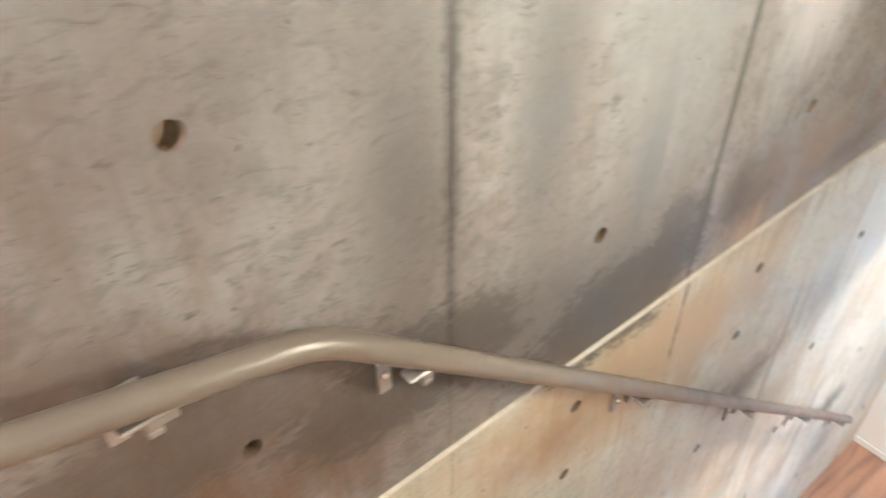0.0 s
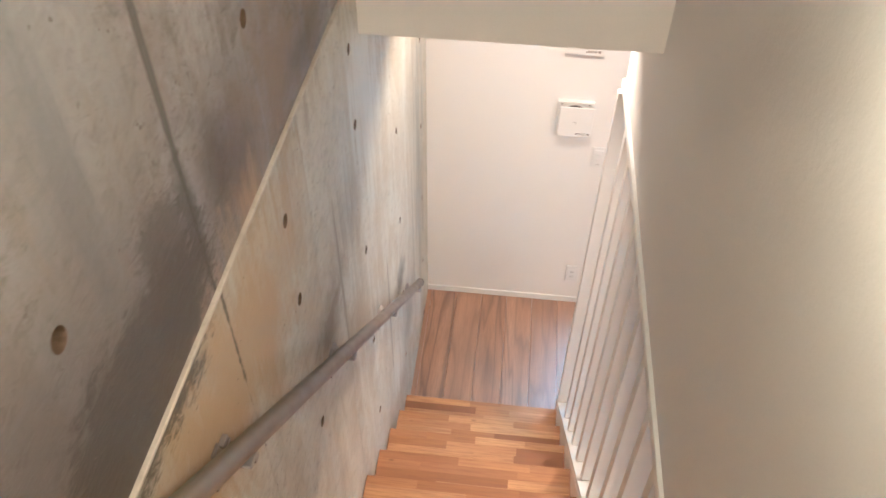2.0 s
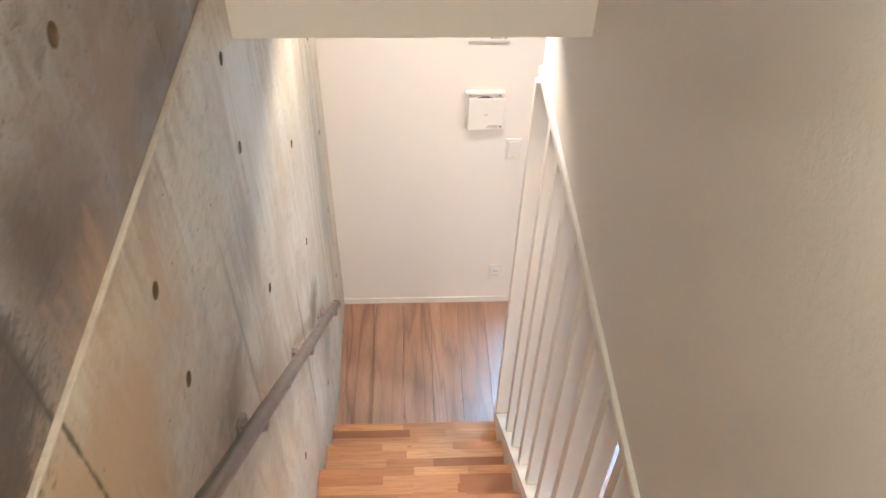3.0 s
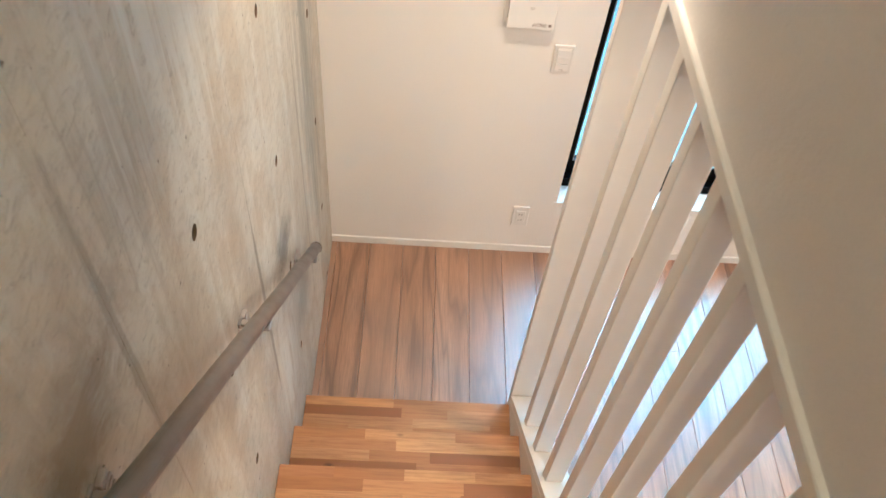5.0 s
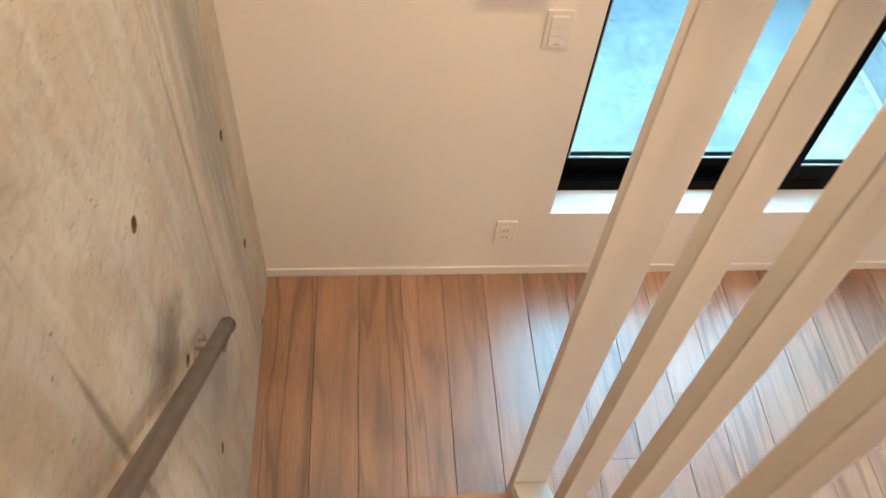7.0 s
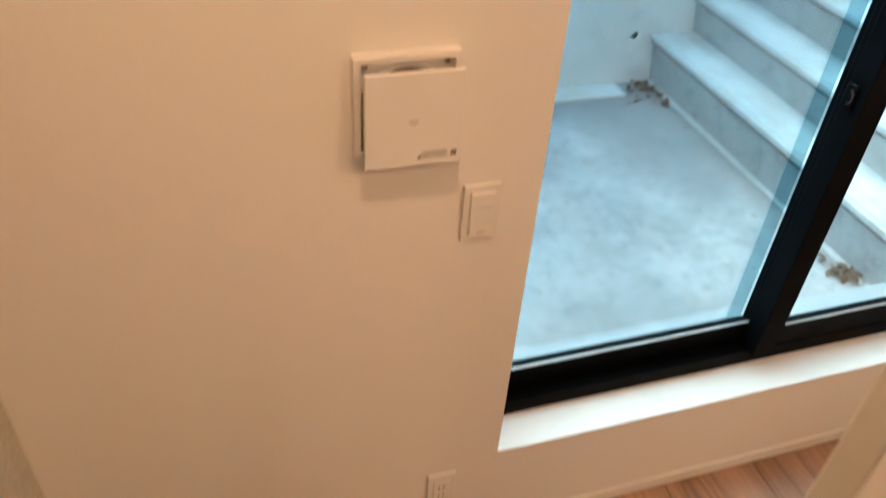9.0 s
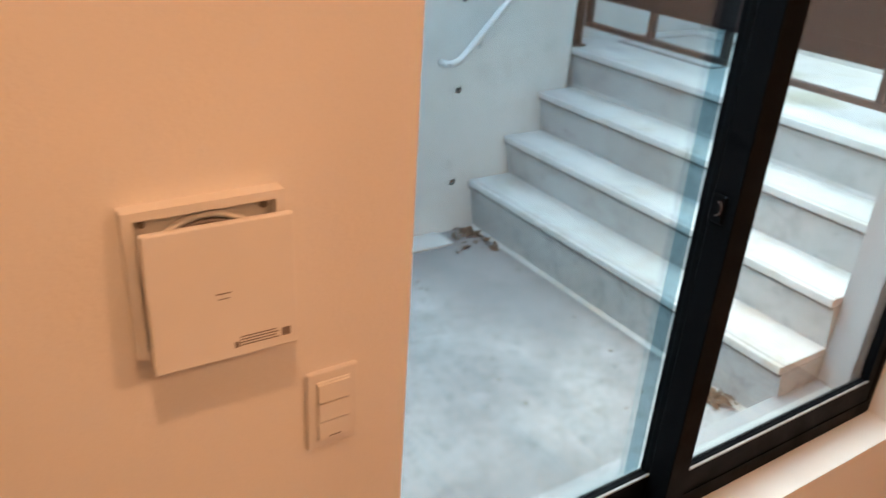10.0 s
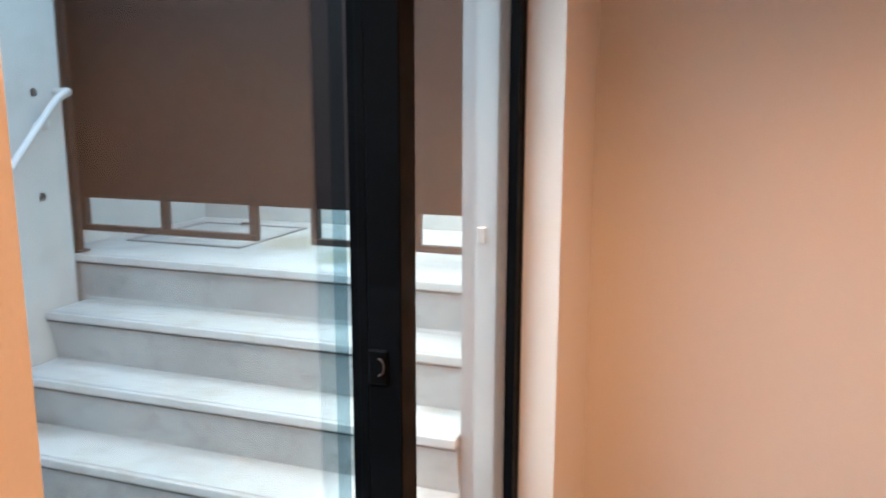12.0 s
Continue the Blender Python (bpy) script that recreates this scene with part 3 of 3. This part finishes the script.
def bracket(rail, x, y, z):
    """A channel under the bar: a ribbed foot and a screwed foot on the wall, a bridge between them and a short arm."""
    p = under("bracket", boxes((0.0, 0.007, y - 0.034, y - 0.013, z - 0.100, z - 0.042), bevel=0.002, segs=2), STEEL, rail, "satin steel wall bracket")
    c = Vector(rail.location)

    def sub(name, bm, mat, label=""):
        bm.transform(Matrix.Translation(-c))
        part(name, bm, mat, p, label)
    sub("foot", boxes((0.0, 0.010, y + 0.013, y + 0.037, z - 0.104, z - 0.042), bevel=0.002, segs=2), STEEL)
    for k in range(4):
        sub("rib", boxes((0.0095, 0.0125, y + 0.0145, y + 0.0355, z - 0.088 + k * 0.011, z - 0.0835 + k * 0.011)), STEEL)
    sub("bridge", boxes((0.0, 0.005, y - 0.013, y + 0.013, z - 0.052, z - 0.030), bevel=0.0015), STEEL)
    sub("arm", boxes((0.004, x + 0.009, y - 0.008, y + 0.008, z - 0.046, z - 0.037), (x - 0.010, x + 0.009, y - 0.008, y + 0.008, z - 0.0375, z - 0.018), bevel=0.0025, segs=2), STEEL)
    sub("saddle", boxes((x - 0.012, x + 0.012, y - 0.030, y + 0.030, z - 0.0225, z - 0.0165), bevel=0.002), STEEL)
    dome = bmesh.new()
    bmesh.ops.create_uvsphere(dome, u_segments=12, v_segments=8, radius=0.0075, matrix=Matrix.LocRotScale((0.008, y - 0.0235, z - 0.066), None, (0.7, 1, 1)))
    sub("screw", dome, CHROME, "bright screw head")


# ---- window ----
def window():
    w = base("window_1", (WL, 0.09, WSILL), "black aluminium sliding window onto the patio", "window", "", "structure")
    fy0, fy1 = 0.100, 0.172
    fr = under("window_frame", boxes((WL, WL + 0.022, fy0, fy1, WSILL + 0.045, WHEAD - 0.04), (WR - 0.022, WR, fy0, fy1, WSILL + 0.045, WHEAD - 0.04), (WL, WR, fy0, fy1, WSILL - 0.004, WSILL + 0.045), (WL, WR, fy0, fy1, WHEAD - 0.04, WHEAD)), BLACK, w)
    mid = 1.735
    rail = WSILL + 0.045

    def sash(name, a, b, y, label):
        s = under(name, boxes((a, a + 0.046, y, y + 0.032, rail + 0.075, WHEAD - 0.1), (b - 0.046, b, y, y + 0.032, rail + 0.075, WHEAD - 0.1), (a, b, y, y + 0.032, rail, rail + 0.075), (a, b, y, y + 0.032, WHEAD - 0.1, WHEAD - 0.03)), BLACK, w, label)
        g = boxes((a + 0.04, b - 0.04, y + 0.013, y + 0.019, rail + 0.07, WHEAD - 0.09))
        g.transform(Matrix.Translation(-Vector(w.location)))
        p = part("pane", g, GLASS, s, "clear glass pane")
        p.visible_shadow = False
        bead = boxes((a + 0.044, b - 0.044, y - 0.0015, y + 0.004, rail + 0.0745, rail + 0.079), (a + 0.0445, a + 0.048, y - 0.0015, y + 0.004, rail + 0.075, WHEAD - 0.1))
        bead.transform(Matrix.Translation(-Vector(w.location)))
        part("gasket", bead, STEEL, s, "thin grey glazing gasket")
        return s
    sash("sash", mid - 0.002, WR - 0.012, 0.103, "inner black sash")
    under("meeting_stile", boxes((mid - 0.004, mid + 0.062, 0.078, 0.136, rail, WHEAD - 0.03), bevel=0.002), BLACK, w)
    sash("sash", WL + 0.012, mid + 0.046, 0.138, "outer black sash")
    # crescent lock on the meeting stile
    lk = under("lock", boxes((mid - 0.011, mid - 0.003, 0.100, 0.134, 1.125, 1.185), bevel=0.003), BLACK, w, "black crescent lock")
    arc = [(mid - 0.014, 0.114 - 0.010 * math.sin(a), 1.158 + 0.014 * math.cos(a)) for a in (k * math.pi / 8 for k in range(9))]
    t = tube(arc, 0.0018, 10)
    t.transform(Matrix.Translation(-Vector(w.location)))
    part("lever", t, DARKSTEEL, lk, "thin dark crescent lever")
    # net and its frame outside the left half
    nb = boxes((WL + 0.02, mid - 0.0505, 0.1735, 0.174, rail + 0.03, WHEAD - 0.04))
    n = under("net", nb, NET, w, "fine grey insect net")
    n.visible_shadow = False
    s = under("overlap_pane", boxes((mid - 0.050, mid - 0.004, 0.1735, 0.1740, rail + 0.030, WHEAD - 0.04)), TINT, w, "blue tinted strip of glass")
    s.visible_shadow = False
    # reveals
    under("window_sill", boxes((WL - 0.012, WR + 0.012, -0.003, fy0, WSILL - 0.014, WSILL), bevel=0.001), WHITE, w, "white sill board")
    under("reveal", boxes((WL - 0.012, WL, 0.0004, fy0, WSILL, WHEAD)), PAPER, w)
    under("reveal", boxes((WR, WR + 0.012, 0.0004, fy0, WSILL, WHEAD)), PAPER, w)
    under("reveal", boxes((WL - 0.012, WR + 0.012, 0.0004, fy0, WHEAD, WHEAD + 0.012)), PAPER, w)
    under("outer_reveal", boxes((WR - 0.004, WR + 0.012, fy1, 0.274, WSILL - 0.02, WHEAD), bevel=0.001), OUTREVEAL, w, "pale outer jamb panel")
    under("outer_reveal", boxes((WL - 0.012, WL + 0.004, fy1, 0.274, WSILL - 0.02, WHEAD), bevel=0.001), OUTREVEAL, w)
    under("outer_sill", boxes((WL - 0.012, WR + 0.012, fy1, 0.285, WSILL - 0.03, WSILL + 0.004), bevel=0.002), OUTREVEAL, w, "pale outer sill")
    under("catch", boxes((WR - 0.017, WR - 0.004, 0.205, 0.225, 1.20, 1.245), bevel=0.002), STEEL, w, "small metal catch")


# ---- fittings ----
def vent(z0, opened, label):
    x0, x1 = 0.619, 0.787
    v = base("vent", ((x0 + x1) / 2, 0, z0), label, "vent", "vents on the wall")
    h = x1 - x0
    under("frame", boxes((x0, x1, -0.020, 0.0, z0 + h - 0.010, z0 + h), (x0, x1, -0.020, 0.0, z0, z0 + 0.010), (x0, x0 + 0.010, -0.020, 0.0, z0 + 0.010, z0 + h - 0.010), (x1 - 0.010, x1, -0.020, 0.0, z0 + 0.010, z0 + h - 0.010)), PLASTIC, v)
    under("backplate", boxes((x0 + 0.008, x1 - 0.008, -0.007, 0.0, z0 + 0.008, z0 + h - 0.008)), PLASTIC, v)
    cx, cz = (x0 + x1) / 2, z0 + h / 2

    def ring(r, rr):
        bm = bmesh.new()
        n, k = 40, 8
        g = [[bm.verts.new((cx + (r + rr * math.cos(2 * math.pi * j / k)) * math.cos(2 * math.pi * i / n), -0.010 + rr * math.sin(2 * math.pi * j / k), cz + (r + rr * math.cos(2 * math.pi * j / k)) * math.sin(2 * math.pi * i / n))) for j in range(k)] for i in range(n)]
        for i in range(n):
            for j in range(k):
                bm.faces.new((g[i][j], g[(i + 1) % n][j], g[(i + 1) % n][(j + 1) % k], g[i][(j + 1) % k])).smooth = True
        bmesh.ops.recalc_face_normals(bm, faces=bm.faces)
        return bm
    under("ring", ring(0.066, 0.004), PLASTIC, v)
    under("ring", ring(0.058, 0.003), INK, v, "dark inner ring")
    bm = bmesh.new()
    bmesh.ops.create_circle(bm, cap_ends=True, radius=0.056, segments=36, matrix=Matrix.Translation((cx, -0.0085, cz)) @ Euler((math.pi / 2, 0, 0)).to_matrix().to_4x4())
    under("duct", bm, DARKHOLE, v, "dark duct opening")
    for sx in (-1, 1):
        for sz in (-1, 1):
            under("screw", tube([(cx + sx * 0.064, -0.007, cz + sz * 0.066), (cx + sx * 0.064, -0.0105, cz + sz * 0.066)], 0.0042, 12), INK, v, "dark screw")
    # the cover hangs forward and a little low where it is open
    drop, out = (0.014, 0.038) if opened else (0.0, 0.022)
    cw = 0.158
    c0 = Vector((cx + (0.006 if opened else 0), -out, z0 + h / 2 - drop))
    tilt = Matrix.Translation(c0) @ Euler((radians(-3 if opened else 0), radians(0.6 if opened else 0), 0)).to_matrix().to_4x4() @ Matrix.Translation(-Vector(v.location) * 0)
    bm = boxes((-cw / 2, cw / 2, -0.005, 0.005, -cw / 2, cw / 2), bevel=0.0022, segs=2)
    bm.transform(Matrix.Translation(-Vector(v.location)) @ tilt)
    cover = part("cover", bm, PLASTIC, v, "square white cover pulled forward" if opened else "square white cover")
    place = Matrix.Translation(-Vector(v.location)) @ tilt

    def mark(name, x0, x1, z0, z1, mat=INK):
        b = boxes((x0, x1, -0.0055, -0.0048, z0, z1))
        b.transform(place)
        part(name, b, mat, cover)
    mark("mark", -0.010, 0.006, 0.0005, 0.0018)
    mark("mark", -0.008, 0.004, -0.0055, -0.0045)
    for k in range(4):
        mark("print_line", 0.012, 0.056 - 0.003 * (k % 2), -0.066 + 0.0034 * k, -0.0648 + 0.0034 * k)
    mark("print_block", 0.060, 0.070, -0.066, -0.056)
    mark("print_block", 0.006, 0.011, -0.067, -0.060)


def switch(x0, z0):
    s = base("light_switch", (x0 + 0.035, 0, z0), "white wall switch plate with three rockers", "switch")
    under("plate", boxes((x0, x0 + 0.070, -0.008, 0.0, z0, z0 + 0.120), bevel=0.0025, segs=2), PLASTIC, s)
    under("surround", boxes((x0 + 0.012, x0 + 0.058, -0.0105, -0.007, z0 + 0.014, z0 + 0.106), bevel=0.001), PLASTIC, s)
    for k in range(3):
        a = z0 + 0.0165 + k * 0.0295
        r = under("rocker", prism([(-0.0095, a), (-0.0150, a + 0.002), (-0.0125, a + 0.0275), (-0.0095, a + 0.0285)], 'x', x0 + 0.0135, x0 + 0.0565), PLASTIC, s)
    under("lamp_window", boxes((x0 + 0.027, x0 + 0.043, -0.0152, -0.0138, z0 + 0.021, z0 + 0.0225)), INK, s)


def socket(x0, z0):
    s = base("wall_socket", (x0 + 0.035, 0, z0), "white double wall socket plate near the floor", "socket", "wall sockets")
    under("plate", boxes((x0, x0 + 0.070, -0.008, 0.0, z0, z0 + 0.120), bevel=0.0025, segs=2), PLASTIC, s)
    under("insert", boxes((x0 + 0.014, x0 + 0.056, -0.0100, -0.007, z0 + 0.024, z0 + 0.096), bevel=0.001), PLASTIC, s)
    for zz in (0.040, 0.074):
        for dx in (0.0285, 0.0405):
            under("slot", boxes((x0 + dx - 0.0014, x0 + dx + 0.0014, -0.0104, -0.0095, z0 + zz - 0.005, z0 + zz + 0.005)), DARKHOLE, s, "dark pin slot")


def wall_lamp():
    y, z, r = -2.645, 3.31, 0.06
    l = base("wall_lamp", (XW, y, z - r), "glowing round opal globe lamp on the stair wall", "lamp")
    turn = Matrix.Translation((XW - 0.008, y, z)) @ Euler((0, math.pi / 2, 0)).to_matrix().to_4x4()
    bm = bmesh.new()
    bmesh.ops.create_cone(bm, cap_ends=True, segments=32, radius1=0.045, radius2=0.045, depth=0.016, matrix=turn)
    under("backplate", bm, WHITE, l)
    under("arm", tube([(XW - 0.016, y, z), (XW - 0.04, y, z)], 0.012, 12), WHITE, l)
    bm = bmesh.new()
    bmesh.ops.create_uvsphere(bm, u_segments=32, v_segments=20, radius=r, matrix=Matrix.Translation((XW - 0.028 - r, y, z)))
    for f in bm.faces:
        f.smooth = True
    under("shade", bm, LAMPSHADE, l, "glowing opal glass globe")


# ---- outside ----
PZ, OW = 0.222, 1.90
NOSE = [(2.415, 0.460), (2.590, 0.642), (2.758, 0.827), (2.922, 1.011)]
LZ = NOSE[3][1] - 0.006


def outside():
    solid("patio", boxes((-1.6, 2.75, 0.272, OW, PZ - 0.2, PZ)), PATIO, "stained grey concrete patio floor", "patio", "structure")
    solid("ground", boxes((3.9, 90, -60, 60, 0.75, LZ - 0.02)), PATIO, "grey paved ground beyond the gate", "ground", "structure")
    solid("landing", boxes((2.965, 5.3, 0.272, 2.9, 0.5, LZ)), TREADCON, "pale concrete landing behind the gate", "pavement", "structure")
    wall = solid("wall_patio", plate_outer(), OUTWALL, "pale grey concrete retaining wall with tie holes", "wall", "structure")
    wall.data.materials.append(GAPDARK)
    solid("wall_patio_end", boxes((-1.75, -1.6, 0.27, OW + 0.2, -0.1, 1.9)), OUTWALL, "pale grey concrete wall closing the patio", "wall", "structure")
    solid("wall_passage", boxes((3.96, 4.16, 0.272, 2.2, 0.9, 2.2), (2.93, 3.96, 2.06, 2.2, 0.9, 2.2)), OUTWALL, "pale concrete wall behind the gate", "wall", "structure")
    solid("drain_strip", boxes((-1.6, 2.27, OW - 0.13, OW, PZ - 0.02, PZ + 0.012), bevel=0.003), TREADCON, "pale mortar kerb at the wall foot", "kerb", "structure")
    st = base("outdoor_stairs", (2.5, 1.0, PZ), "pale concrete outdoor steps with chipped noses", "stairs")
    zprev = PZ
    for i, (x, z) in enumerate(NOSE):
        xn = NOSE[i + 1][0] if i < 3 else 2.86
        lower = x + 0.05
        under("step", prism([(x + 0.016, z - 0.028), (lower, zprev - 0.02), (xn + 0.2, zprev - 0.02), (xn + 0.2, z - 0.028)], 'y', 0.275, OW - 0.002), STEPCON, st)
        bm = boxes((x, xn + 0.1, 0.275, OW - 0.004, z - 0.028, z), bevel=0.004, segs=2)
        under("tread_slab", bm, TREADCON, st, "pale worn tread")
        under("nosing_line", boxes((x + 0.016, x + 0.021, 0.277, OW - 0.006, z - 0.003, z + 0.0008)), PATIO, st, "dark worn joint behind the nose")
        # dark strip that paints the shadow gap under the slab
        under("nosing_groove", boxes((x + 0.004, x + 0.014, 0.275, OW - 0.006, z - 0.036, z - 0.0275)), GAPDARK, st, "dark strip standing in for shade under the nose")
        zprev = z
    under("mortar_fillet", prism([(2.442, PZ), (2.456, PZ + 0.014), (2.47, PZ)], 'y', 0.275, OW - 0.004), TREADCON, st, "pale mortar fillet at the foot of the lowest step")
    rail()
    gate()
    manhole()
    leaves()


def plate_outer():
    holes = [(2.33, 0.871), (2.80, 1.24), (2.802, 1.608), (2.33, 1.24), (2.33, 1.61), (1.85, 0.87), (1.85, 1.24), (2.80, 1.98), (2.33, 1.98), (2.33, 0.46)]
    bm = plate_with_holes(-1.6, 2.925, -0.1, 2.25, holes, 0.0, 0.015, 0.012)
    box(bm, -0.2, -0.061, -1.6, 2.925, -0.1, 2.25)
    bm.transform(Matrix.Translation((0, OW, 0)) @ Euler((0, 0, -math.pi / 2)).to_matrix().to_4x4())
    return bm


def rail():
    y = OW - 0.06
    r = base("outdoor_handrail", (2.3, y, 1.02), "white round handrail on the outdoor wall", "handrail")
    under("bar", tube([(2.235, y, 0.995), (2.29, y, 1.010), (2.85, y, 1.590), (2.90, y, 1.612)], 0.014, 16, 0.025), WHITEPIPE, r)
    under("return", tube([(2.237, y - 0.004, 0.9955), (2.237, OW, 0.9955)], 0.0135, 16), WHITEPIPE, r)
    under("return", tube([(2.898, y - 0.004, 1.611), (2.898, OW, 1.611)], 0.0135, 16), WHITEPIPE, r)
    for x, z in ((2.395, 1.055), (2.807, 1.485)):
        k = under("bracket", tube([(x, OW, z), (x, y + 0.01, z), (x, y, z + 0.06)], 0.006, 10, 0.012), WHITEPIPE, r)
        under("rose", tube([(x, OW, z), (x, OW - 0.008, z)], 0.022, 18), WHITEPIPE, r)


def gate():
    gx, zb, zp, zt = 3.12, 1.068, 1.203, 2.22

    def leaf(y0, y1, mids, label):
        g = base("gate", (gx, (y0 + y1) / 2, zb), label, "gate", "gate leaves")
        for y in (y0, y1, *mids):
            under("stile", boxes((gx - 0.012, gx + 0.018, y - 0.015, y + 0.015, zb + 0.024, zt), bevel=0.002), DARKSTEEL, g)
        under("bottom_rail", boxes((gx - 0.012, gx + 0.018, min(y0, y1) - 0.015, max(y0, y1) + 0.015, zb, zb + 0.0235), bevel=0.002), DARKSTEEL, g)
        return g
    a = leaf(2.02, 1.236, (1.630,), "brown steel gate leaf with a closed panel")
    under("panel", boxes((gx - 0.020, gx - 0.014, 1.139, 2.06, zp, zt), bevel=0.001), BROWNPANEL, a, "plain brown sheet panel")
    under("hem", boxes((gx - 0.024, gx - 0.0205, 1.139, 2.06, zp, zp + 0.020)), BROWNPANEL, a)
    for k in range(9):
        under("rivet", boxes((gx - 0.0225, gx - 0.0195, 1.147, 1.151, zp + 0.016 + 0.026 * k, zp + 0.021 + 0.026 * k)), STEEL, a)
    b = leaf(0.980, 0.30, (0.59,), "brown steel gate leaf beside the house wall")
    under("panel", boxes((gx - 0.030, gx - 0.025, 0.276, 1.145, zp, zt), bevel=0.001), BROWNPANEL, b, "plain brown sheet panel")
    under("hem", boxes((gx - 0.034, gx - 0.0305, 0.276, 1.145, zp + 0.062, zp + 0.069)), BROWNPANEL, b)
    solid("gate_post", boxes((2.975, 3.005, 1.925, 1.955, LZ, 2.25), (2.96, 3.02, 1.91, 1.97, LZ, LZ + 0.009), bevel=0.002), DARKSTEEL, "slim brown steel gate post on the landing", "post")


def manhole():
    m = base("manhole_cover", (3.52, 1.67, LZ), "flat square manhole cover set in the landing", "manhole cover")
    a, b, c, d = 3.25, 3.79, 1.39, 1.94
    under("rim", boxes((a, b, c, c + 0.016, LZ - 0.01, LZ + 0.007), (a, b, d - 0.016, d, LZ - 0.01, LZ + 0.007), (a, a + 0.016, c + 0.016, d - 0.016, LZ - 0.01, LZ + 0.007), (b - 0.016, b, c + 0.016, d - 0.016, LZ - 0.01, LZ + 0.007), bevel=0.001), PATIO, m)
    under("lid", boxes((a + 0.02, b - 0.02, c + 0.02, d - 0.02, LZ - 0.01, LZ + 0.004), bevel=0.001), STEPCON, m)
    under("lift_ring", tube([(b - 0.05, 1.70, LZ + 0.004), (b - 0.05, 1.70, LZ + 0.018), (b - 0.05, 1.64, LZ + 0.018), (b - 0.05, 1.64, LZ + 0.004)], 0.005, 8), DARKSTEEL, m)


def leaves():
    rnd = random.Random(11)
    for name, cx, cy, n, sp in (("dry_leaves", 2.36, 1.80, 34, 0.10), ("dry_leaves", 2.42, 0.47, 30, 0.05)):
        bm = bmesh.new()
        for k in range(n):
            l, wd = rnd.uniform(0.012, 0.034), rnd.uniform(0.006, 0.016)
            vs = [bm.verts.new(p) for p in ((-l, 0, 0), (-l * .3, wd, .004), (l * .5, wd * .8, .006), (l, 0, .002), (l * .4, -wd, .005), (-l * .4, -wd, .003))]
            bm.faces.new(vs)
            m = Matrix.Translation((cx + rnd.gauss(0, sp * 0.7), cy + rnd.gauss(0, sp * 0.7), PZ + rnd.uniform(0.001, 0.018))) @ Euler((rnd.uniform(-.5, .5), rnd.uniform(-.5, .5), rnd.uniform(0, 6.28))).to_matrix().to_4x4()
            bmesh.ops.transform(bm, matrix=m, verts=vs)
        solid(name, bm, LEAFDRY, "small heap of dry brown leaves on concrete", "leaves", "stuff")
    bm = bmesh.new()
    for k in range(46):
        s = rnd.uniform(0.004, 0.011)
        vs = [bm.verts.new(p) for p in ((-s, 0, 0), (0, s * .6, .002), (s, 0, 0.001), (0, -s * .6, .002))]
        bm.faces.new(vs)
        bmesh.ops.transform(bm, matrix=Matrix.Translation((rnd.uniform(1.1, 2.45), rnd.uniform(0.5, 1.8), PZ + 0.002)) @ Euler((0, 0, rnd.uniform(0, 6.28))).to_matrix().to_4x4(), verts=vs)
    solid("litter", bm, LEAFDRY, "scattered leaf crumbs on the patio floor", "litter", "stuff")


# ---- floor planks ----
def floor_planks():
    fl = base("floor", (0, 0, 0), "walnut-toned plank floor of the lower room", "floor", "", "structure")
    w, x = 0.1485, 0.026 - 0.1485
    rnd = random.Random(3)
    k = 0
    while x < XR:
        a, b = max(x, 0.0) + 0.0007, min(x + w, XR) - 0.0007
        y = -0.002
        length = (0.33, 1.2, 0.72, 0.95, 0.5, 1.4)[k % 6] if k > 7 else 1.35 + 0.11 * (k % 3)
        while y > BACK:
            y2 = max(y - length, BACK)
            bm = boxes((a, b, y2 + 0.0006, y, -0.013, 0.0))
            es = [e for e in bm.edges if all(v.co.z > -0.001 for v in e.verts)]
            bmesh.ops.bevel(bm, geom=es, offset=0.0012, segments=1, affect='EDGES')
            part("plank", bm, PLANK, fl)
            y, length = y2, 1.82
        x += w
        k += 1


far_wall()
shell()
concrete_wall()
window()
stair()
slat_screen()
handrail()
vent(1.238, True, "white square wall vent with its cover pulled open")
vent(1.655, False, "white square wall vent with its cover closed")
switch(0.814, 1.025)
socket(0.788, 0.183)
socket(2.89, 0.18)
wall_lamp()
outside()
floor_planks()
